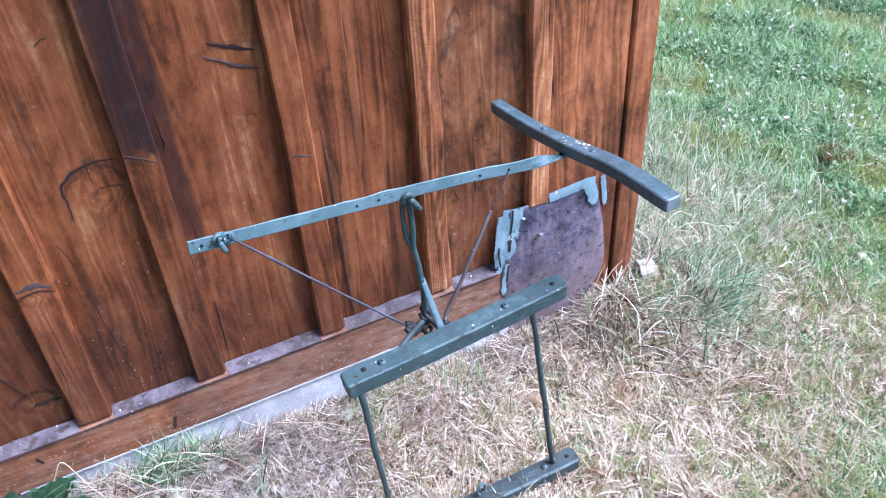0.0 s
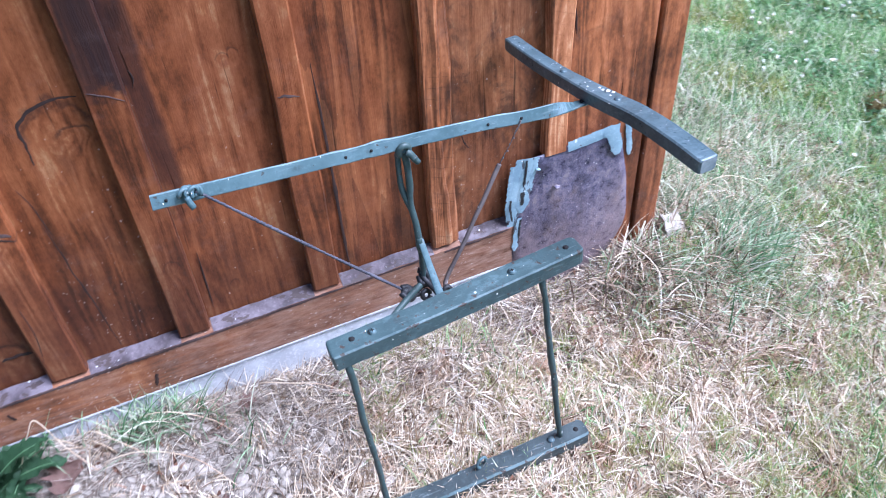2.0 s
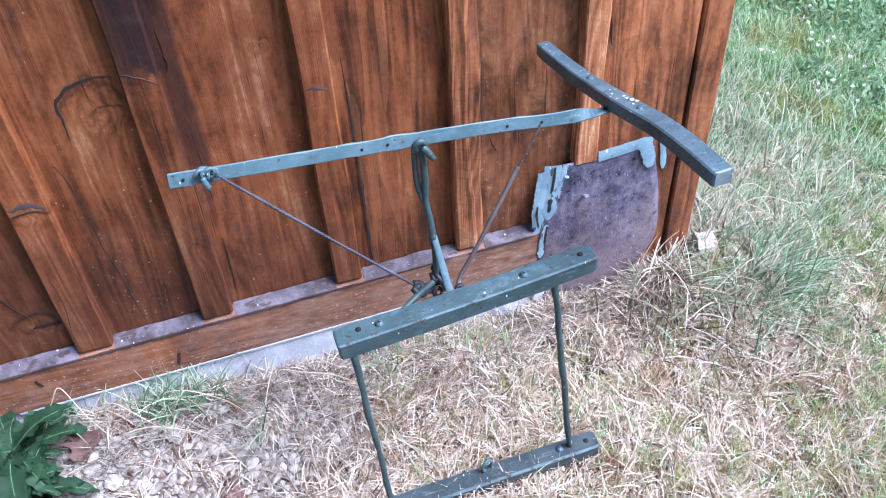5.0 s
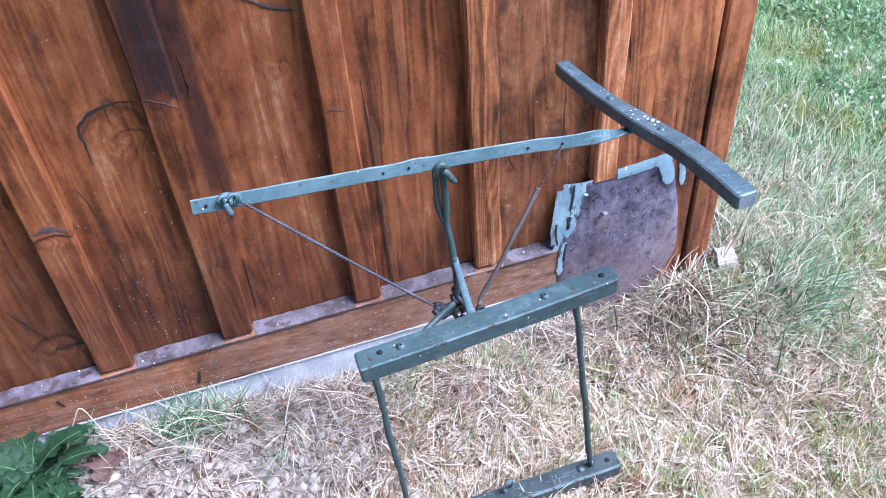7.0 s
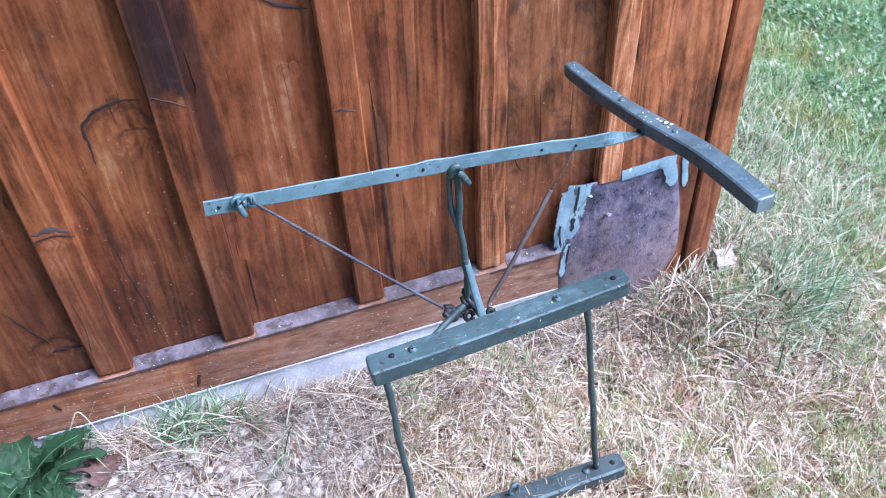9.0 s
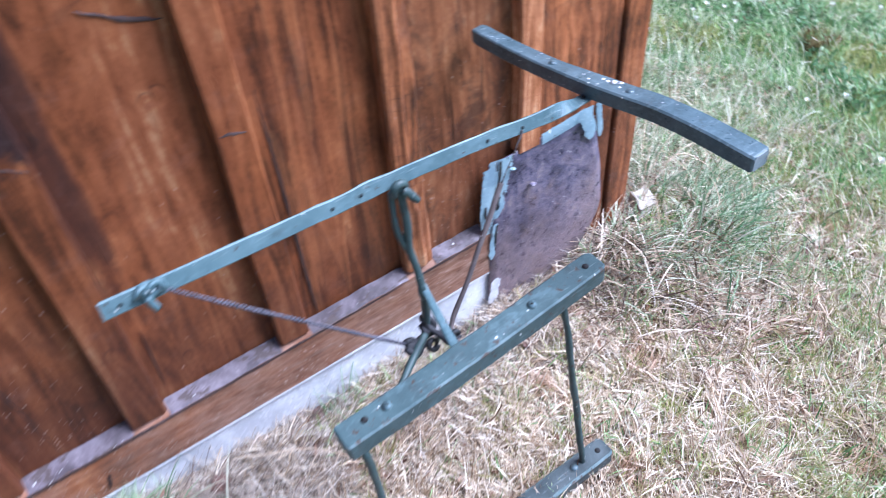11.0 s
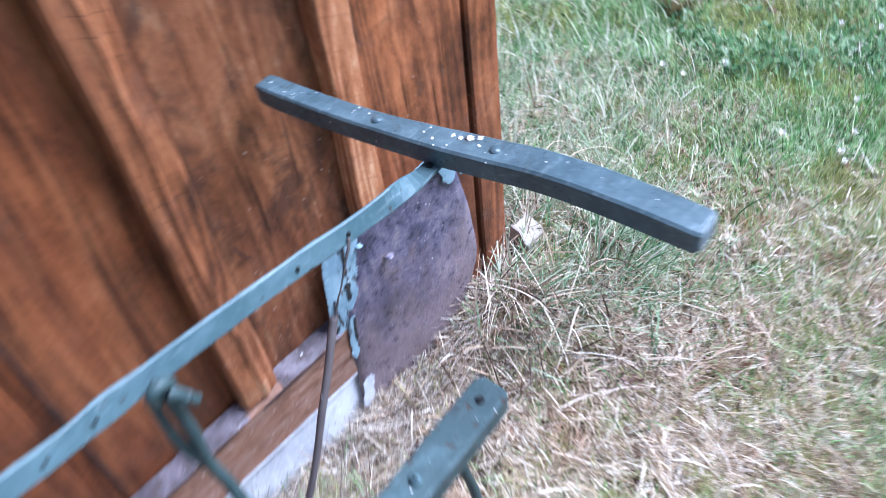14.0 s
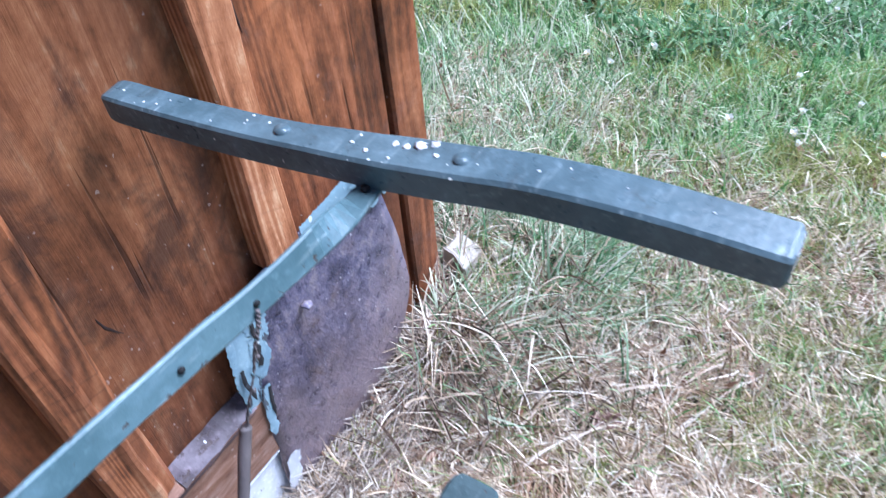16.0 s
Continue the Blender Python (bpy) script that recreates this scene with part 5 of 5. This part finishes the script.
# long unmown grass round the corner of the wall, thin beside the block
block_side = lambda xy: (np.hypot(xy[:, 0] - 1.335, xy[:, 1] - 1.185) < 0.085) & (rng.uniform(0, 1, len(xy)) < 0.96)
c = np.array([(1.27, 1.18, 0.05), (1.36, 1.18, 0.06), (1.49, 1.13, 0.055), (1.38, 1.06, 0.08), (1.56, 1.32, 0.09), (1.43, 1.35, 0.08), (1.40, 1.6, 0.10), (1.6, 1.9, 0.14), (1.5, 2.4, 0.15), (1.22, 1.15, 0.06), (1.14, 1.13, 0.06)])
for name, count, mat, label, low, high, lean in (("long_grass", 3700, LONG, "long leaning green unmown grass", 0.05, 0.17, 0.95),
                                                 ("long_dry_grass", 1000, STRAW, "long bleached dry grass fallen over", 0.05, 0.17, 1.1),
                                                 ("tangled_grass", 2400, TANGLE, "tangled grey-brown dead grass at the foot of the wall, shade put into its colour", 0.04, 0.14, 1.35)):
    pick = rng.integers(1, len(c) - 2, count)
    if mat is STRAW:
        pick[:260] = rng.choice([0, len(c) - 2, len(c) - 1], 260)
    elif mat is TANGLE:
        pick = rng.choice([0, 1, 3, len(c) - 2, len(c) - 1], count)
    else:
        pick[:420] = rng.choice([0, len(c) - 2, len(c) - 1], 420)
        pick[420:2900] = rng.choice([1, 2, 2, 3, 3], 2480)
    xy = c[pick, :2] + rng.normal(0, 1, (count, 2)) * c[pick, 2:3] * (2.0 if mat is TANGLE else 1.0)
    xy = xy[~((xy[:, 1] > 1.215) & (xy[:, 0] < 1.305)) & ~block_side(xy)]
    n = len(xy)
    blades(name, xy, ground_z(xy[:, 0], xy[:, 1]) + rng.uniform(0, 0.0 if mat is LONG else 0.045, n), rng.uniform(low, high, n), rng.gamma(4.0, {STRAW: 0.00055, LONG: 0.00062, TANGLE: 0.00062}[mat], n).clip(0.001, 0.006),
           np.abs(rng.normal(lean, 0.45, n)), rng.normal(-0.2, 1.0, n) if mat is LONG else rng.uniform(0, 6.283, n), rng.normal(0.9, 0.6, n), mat, label, "grass", 5)
# pale unmown grass beyond the corner
xy = scatter(11000, 1.31, 2.2, 1.2, 2.9)
xy = xy[~block_side(xy)]
xy = xy[(rng.uniform(0, 1, len(xy)) < np.clip((2.15 - xy[:, 0]) / 0.5, 0, 1)) & (xy[:, 0] + xy[:, 1] > 2.62)]
n = len(xy)
blades("pale_grass", xy, ground_z(xy[:, 0], xy[:, 1]), rng.uniform(0.05, 0.15, n), rng.gamma(4.0, 0.0006, n).clip(0.001, 0.004),
       np.abs(rng.normal(0.35, 0.28, n)), rng.normal(-0.4, 1.6, n), rng.normal(0.9, 0.5, n), PALE_GREEN, "pale green unmown grass beside the shed", "grass", 4)
# short sprouts in small clumps among the dry grass
c = np.concatenate([np.stack([rng.uniform(0.35, 2.3, 800), rng.uniform(0.2, 1.35, 800)], -1), np.stack([rng.uniform(1.05, 2.3, 650), rng.uniform(0.15, 1.25, 650)], -1)])
c = c[patch_noise(c[:, 0], c[:, 1], 4.0) > -0.35]
pick = rng.integers(0, len(c), 25000)
xy = c[pick] + rng.normal(0, 0.013, (25000, 2))
xy = xy[~((xy[:, 1] > 1.2) & (xy[:, 0] < 1.31))]
n = len(xy)
blades("grass_sprouts", xy, ground_z(xy[:, 0], xy[:, 1]), rng.uniform(0.025, 0.065, n), rng.uniform(0.0012, 0.003, n),
       np.abs(rng.normal(0.4, 0.3, n)), rng.uniform(0, 6.283, n), rng.normal(0.6, 0.5, n), SPROUT, "short yellow-green sprouts in the dry grass", "grass", 2)
# flakes of brown leaf litter
xy = np.concatenate([scatter(5200, -0.4, 2.6, 0.2, 1.8), scatter(700, 0.9, 1.32, 1.0, 1.22)])
xy = xy[(patch_noise(xy[:, 0] + 1.1, xy[:, 1], 5.0) > 0.1) | (np.hypot(xy[:, 0] - 1.1, xy[:, 1] - 1.12) < 0.16)]
n = len(xy)
blades("leaf_litter", xy, ground_z(xy[:, 0], xy[:, 1]) + rng.uniform(0.006, 0.024, n), rng.uniform(0.010, 0.034, n), rng.uniform(0.004, 0.012, n),
       rng.normal(1.35, 0.35, n), rng.uniform(0, 6.283, n), rng.normal(0.4, 1.0, n), LITTER, "brown crumpled leaf litter in the dry grass", "leaf litter", 3)
# clover and other small broad leaves in the lawn
xy = scatter(60000, 1.6, 4.0, 0.3, 3.4)
xy = xy[(patch_noise(xy[:, 0] + 0.4, xy[:, 1] - 0.2, 2.6) + rng.normal(0, 0.15, len(xy)) > 0.06) & (greenness(xy[:, 0], xy[:, 1]) > 0.9) & (xy[:, 0] > 2.12 + 0.1 * np.sin(xy[:, 1] * 5))]
n = len(xy)
blades("clover", xy, ground_z(xy[:, 0], xy[:, 1]) + rng.uniform(0.01, 0.04, n), rng.uniform(0.014, 0.028, n), rng.uniform(0.008, 0.016, n),
       np.abs(rng.normal(1.0, 0.3, n)), rng.uniform(0, 6.283, n), rng.normal(0.5, 0.3, n), CLOVER, "dark green clover and small weeds", "clover", 2)
# tufts at the foot of the wall
c = np.array([(-0.13, 1.19), (-0.02, 1.2), (-0.08, 1.18), (-0.10, 1.19), (-0.32, 1.2), (0.42, 1.2), (-0.09, 1.19), (-0.12, 1.18), (0.02, 1.19), (0.10, 1.06)])
pick = rng.integers(0, len(c), 330)
xy = c[pick] + rng.normal(0, 0.028, (330, 2))
xy = xy[xy[:, 1] < 1.215]
n = len(xy)
blades("wall_grass", xy, ground_z(xy[:, 0], xy[:, 1]), rng.uniform(0.06, 0.17, n), rng.uniform(0.002, 0.0045, n),
       np.abs(rng.normal(0.45, 0.3, n)), rng.uniform(0, 6.283, n), rng.normal(0.9, 0.5, n), LONG, "green grass tufts along the footing", "grass", 4)

# ---- gravel ----
ico = bmesh.new()
bmesh.ops.create_icosphere(ico, subdivisions=1, radius=1)
ico.verts.ensure_lookup_table()
IV = np.array([v.co[:] for v in ico.verts])
IF = np.array([[v.index for v in f.verts] for f in ico.faces])
ico.free()
xy = np.concatenate([scatter(8000, -0.6, 0.5, 0.7, 1.225), scatter(500, 0.3, 1.3, 0.7, 1.22)])
far = np.clip((0.50 - xy[:, 0]) / 0.5, 0.10, 1) * np.clip((xy[:, 1] - 0.72) / 0.18, 0, 1)
xy = xy[rng.uniform(0, 1, len(xy)) < far]
n = len(xy)
size = rng.gamma(1.9, 0.0030, n).clip(0.0014, 0.016)
shape = IV[None] * rng.uniform(0.55, 1.3, (n, 1, 3)) * rng.uniform(0.72, 1.25, (n, len(IV), 1)) * size[:, None, None]
ang = rng.uniform(0, 6.283, n)
cs, sn = np.cos(ang)[:, None], np.sin(ang)[:, None]
shape = np.stack([shape[..., 0] * cs - shape[..., 1] * sn, shape[..., 0] * sn + shape[..., 1] * cs, shape[..., 2] * 0.7], -1)
shape += np.stack([xy[:, 0], xy[:, 1], ground_z(xy[:, 0], xy[:, 1]) + size * 0.35 + rng.uniform(0, 0.004, n)], -1)[:, None]
faces = (np.arange(n)[:, None, None] * len(IV) + IF[None]).reshape(-1, 3)
me = bpy.data.meshes.new("gravel")
me.from_pydata(shape.reshape(-1, 3).tolist(), [], faces.tolist())
me.materials.append(STONE)
tagged(new("gravel", me), "white limestone gravel mixed into the dry grass", "gravel", kind="stuff")


# ---- loose things on the ground ----
def on_ground(x, y):
    return Vector((x, y, float(ground_z(x, y))))


bm = box(1.306, 1.372, 1.216, 1.270, -0.08, 0.082, 0.004)
bmesh.ops.subdivide_edges(bm, edges=bm.edges[:], cuts=2, use_grid_fill=True)
for v in bm.verts:
    if v.co.z > 0.02:
        v.co.z += 0.45 * (v.co.y - 1.262) - 0.3 * (v.co.x - 1.325)
    v.co += Vector((0.012 * noise.noise(v.co * 26), 0.010 * noise.noise(v.co * 26 + Vector((4, 0, 0))), 0.012 * noise.noise(v.co * 30 + Vector((0, 7, 0)))))
tagged(part("corner_block", bm, STONE, label="chipped pale concrete block under the shed corner", smooth=False), category="concrete block")
for x, y, r, f in ((0.35, 1.17, 0.022, 0.7), (0.43, 1.13, 0.014, 0.7), (0.28, 1.02, 0.016, 0.6), (0.50, 0.95, 0.016, 0.6)):
    ob = part("stone", lump(r, x * 7 + y, f, 0.45, 2), STONE, label="pale limestone lump half sunk in the grass", smooth=False)
    ob.location = on_ground(x, y) + Vector((0, 0, r * f * 0.5))
    tagged(ob, category="stone", group="stones in the grass")


def leaf_mesh(length, width, lobes, droop, fold, seed, mat, name, thick=0.0008, cut=0.3, wave=1.0):
    """A leaf blade along +x with a toothed edge, a folded midrib and a droop."""
    bm, rows, n = bmesh.new(), [], 30
    for i in range(n + 1):
        f = i / n
        saw = (f * lobes + seed) % 1.0
        tooth = saw / 0.75 if saw < 0.75 else (1 - saw) / 0.25
        w = width * (math.sin(math.pi * min(f * 0.90 + 0.06, 1)) ** 0.7) * (0.95 - 0.5 * cut + cut * tooth) / 2
        z = 0.25 * length * math.sin(f * 1.9) - droop * f * f
        x = length * f
        wav = wave * 0.004 * math.sin(f * 19 + seed) + 0.003 * math.sin(f * 47 + seed)
        rows.append([bm.verts.new(v) for v in ((x, -w, z + fold * w + wav), (x, -w * 0.5, z + fold * w * 0.3 + 0.6 * wav), (x, 0, z), (x, w * 0.5, z + fold * w * 0.3 + 0.5 * wav), (x, w, z + fold * w - wav))])
    for r0, r1 in zip(rows, rows[1:]):
        for j in range(4):
            bm.faces.new((r0[j], r0[j + 1], r1[j + 1], r1[j]))
    bmesh.ops.solidify(bm, geom=bm.faces[:], thickness=thick)
    return mesh_of(name, bm, mat)


def weed(x, y, size, count, seed):
    t = thing("weed", "dark green broad-leaved weed with toothed leaves by the footing", "weed", on_ground(x, y))
    r = random.Random(seed)
    for k in range(count):
        L = size * r.uniform(0.45, 1.05)
        a = k * 2.4 + r.uniform(-0.3, 0.3)
        droop = L * r.uniform(0.2, 0.5)
        leaf = new("leaf", leaf_mesh(L, L * r.uniform(0.27, 0.40), 8.5, droop, 0.3, r.uniform(0, 6), WEED, "leaf", cut=0.16, wave=1.5))
        leaf.parent = t
        leaf.matrix_local = pose(0, 0, 0.004 + 0.002 * k, 0, r.uniform(-34, 2), math.degrees(a))
        rib = part("midrib", sweep([(L * f, 0, 0.25 * L * math.sin(f * 1.9) - droop * f * f + 0.0006) for f in np.linspace(0, 0.85, 6)], round_section(0.0016, 5), taper=lambda f: 1.2 - 0.8 * f), RIB, leaf, "pale leaf rib")
    return t


weed(-0.43, 1.13, 0.18, 26, 4)
weed(-0.41, 1.04, 0.17, 24, 9)
weed(1.98, 1.18, 0.05, 6, 5)


def dead_leaf(x, y, size, turn, seed):
    ob = new("dead_leaf", leaf_mesh(size, size * 0.85, 3.5, size * 0.3, 0.5, seed * 0.37, DEAD, "dead_leaf", 0.0008, 0.8, size * 26))
    ob.matrix_world = Matrix.Translation(on_ground(x, y) + Vector((0, 0, 0.032 if size > 0.08 else 0.016))) @ pose(0, 0, 0, 12, -8, turn)
    tagged(ob, "curled reddish-brown dead leaf on the ground", "dead leaf", "fallen leaves")


for x, y, s, a, k in ((-0.30, 1.09, 0.085, 80, 1), (-0.01, 0.90, 0.05, 20, 2), (0.03, 0.94, 0.035, 140, 3), (1.17, 0.875, 0.05, 35, 4), (1.21, 0.895, 0.03, 200, 5), (0.84, 1.075, 0.04, 120, 6),
                      (0.10, 1.16, 0.045, 15, 7), (0.62, 1.0, 0.03, 60, 8), (1.55, 0.93, 0.04, 280, 9), (0.36, 1.19, 0.035, 90, 10)):
    dead_leaf(x, y, s, a, k)


for k, (dx, dy, top) in enumerate(((0.34, -0.02, 0.17), (0.26, 0.06, 0.19), (0.20, -0.08, 0.16), (0.16, 0.12, 0.2))):
    a = on_ground(1.315 + 0.012 * k, 1.235 + 0.01 * k)
    pts = [a, a + Vector((0.10 * dx, 0.1 * dy, 0.6 * top)), a + Vector((0.4 * dx, 0.35 * dy, top)), a + Vector((0.75 * dx, 0.7 * dy, 0.72 * top)), a + Vector((dx, dy, 0.25 * top))]
    ob = part("dry_stalk", sweep([p - a for p in pts], round_section(0.0013, 5), n=5, rough=0.4, taper=lambda f: 1.1 - 0.6 * f), STRAW, label="bleached dry grass stalk arching beside the shed corner")
    ob.location = a
    tagged(ob, category="dry stalk", group="dry stalks at the corner")


# pale bent stems lying over the gravel and the footing: points
STEMS = (((-0.37, 1.182, 0.06), (-0.325, 1.19, 0.145), (-0.299, 1.19, 0.173), (-0.262, 1.145, 0.115), (-0.216, 1.10, 0.06)),
         ((-0.235, 1.185, 0.075), (-0.206, 1.17, 0.105), (-0.16, 1.14, 0.075), (-0.111, 1.109, 0.035)),
         ((-0.12, 1.20, 0.06), (-0.05, 1.17, 0.085), (0.04, 1.13, 0.05), (0.10, 1.06, 0.02)),
         ((-0.20, 1.12, 0.05), (-0.12, 1.10, 0.07), (-0.02, 1.05, 0.05), (0.05, 0.97, 0.012)),
         ((0.16, 1.19, 0.05), (0.22, 1.15, 0.065), (0.30, 1.12, 0.05), (0.38, 1.06, 0.015)))
for line in STEMS:
    a = Vector(line[0])
    a.z = float(ground_z(a.x, a.y))
    ob = part("dry_stalk", sweep([Vector((0, 0, 0))] + [Vector(p) - a for p in line], round_section(0.0017, 5), n=4, rough=0.4, up=(0.1, 1, 0.2), taper=lambda f: 1.1 - 0.5 * f), STRAW, label="pale bent dry grass stalk lying over the gravel")
    ob.location = a
    tagged(ob, category="dry stalk", group="dry stalks over the gravel")
for x, y, r, f in ((1.191, 1.007, 0.024, 0.5), (1.451, 0.894, 0.024, 0.6), (-0.24, 1.04, 0.02, 0.6), (-0.17, 1.0, 0.017, 0.6), (-0.21, 0.96, 0.015, 0.6)):
    ob = part("stone", lump(r, x * 5 + y, f, 0.45, 2), STONE, label="pale limestone lump half sunk in the grass", smooth=False)
    ob.location = on_ground(x, y) + Vector((0, 0, r * f * 0.6))
    tagged(ob, category="stone", group="stones in the grass")


def daisy(x, y):
    t = thing("daisy", "small white daisy with a yellow centre in the lawn", "flower", (0, 0, 0), "daisies in the lawn")
    part("stem", sweep([(0, 0, 0), (0.004, 0.002, 0.025), (0.003, 0.0, 0.048)], round_section(0.0009, 5), up=(0, 1, 0)), WEED, t)
    bm = bmesh.new()
    hub = [bm.verts.new((0.003 + 0.003 * math.cos(a), 0.003 * math.sin(a), 0.049)) for a in np.linspace(0, 6.283, 14)[:-1]]
    for k in range(13):
        a = 6.283 * k / 13
        tip = [bm.verts.new((0.003 + 0.0075 * math.cos(a + d * 1.2), 0.0075 * math.sin(a + d * 1.2), 0.056 + 0.001 * (k % 3))) for d in (-0.17, 0.17)]
        bm.faces.new((hub[k], tip[0], tip[1], hub[(k + 1) % 13]))
    part("petals", bm, PETAL, t)
    part("centre", lump(0.0038, 2, 0.5, 0.1, 1, (0.003, 0, 0.051)), DISC, t)
    t.matrix_basis = Matrix.Translation(on_ground(x, y))
    return t


first = daisy(2.0, 1.27)
pr = random.Random(12)
spots = [(2.005, 1.31), (2.04, 1.18), (2.28, 1.9), (2.42, 2.3), (2.88, 1.95), (1.9, 0.95), (2.0, 0.85), (2.1, 0.9)]
while len(spots) < 190:
    x, y = pr.uniform(1.8, 3.8), pr.uniform(0.5, 3.4)
    if float(greenness(np.array(x), np.array(y))) > 0.7 and math.sin(x * 3.3 + 1) * math.sin(y * 3.9) > -0.45:
        spots.append((x, y))
for x, y in spots:
    copy_thing(first, Matrix.Translation(on_ground(x, y)) @ pose(0, 0, 0, pr.uniform(-15, 15), pr.uniform(-15, 15), pr.uniform(0, 360)) @ Matrix.Diagonal((0.95, 0.95, pr.uniform(1.15, 1.6), 1)) @ Matrix.Scale(pr.uniform(0.85, 1.1), 4))

a = rng.uniform(0, 6.283, 260)
r = 0.05 * np.sqrt(rng.uniform(0, 1, 260))
xy = np.stack([2.30 + r * np.cos(a), 1.46 + r * np.sin(a)], -1)
blades("clump_grass", xy, ground_z(xy[:, 0], xy[:, 1]) + 0.025, rng.uniform(0.02, 0.05, 260), rng.uniform(0.001, 0.003, 260), np.abs(rng.normal(0.6, 0.4, 260)), a, rng.normal(0.6, 0.4, 260), MOSSY, "brown-yellow moss and grass on the clump", "moss", 2)
ob = part("moss_clump", lump(0.055, 2.2, 0.6, 0.8, 3), MOSS, label="small mossy brown clump of soil in the lawn")
ob.location = on_ground(2.30, 1.46) + Vector((0, 0, 0.01))
tagged(ob, category="moss clump")
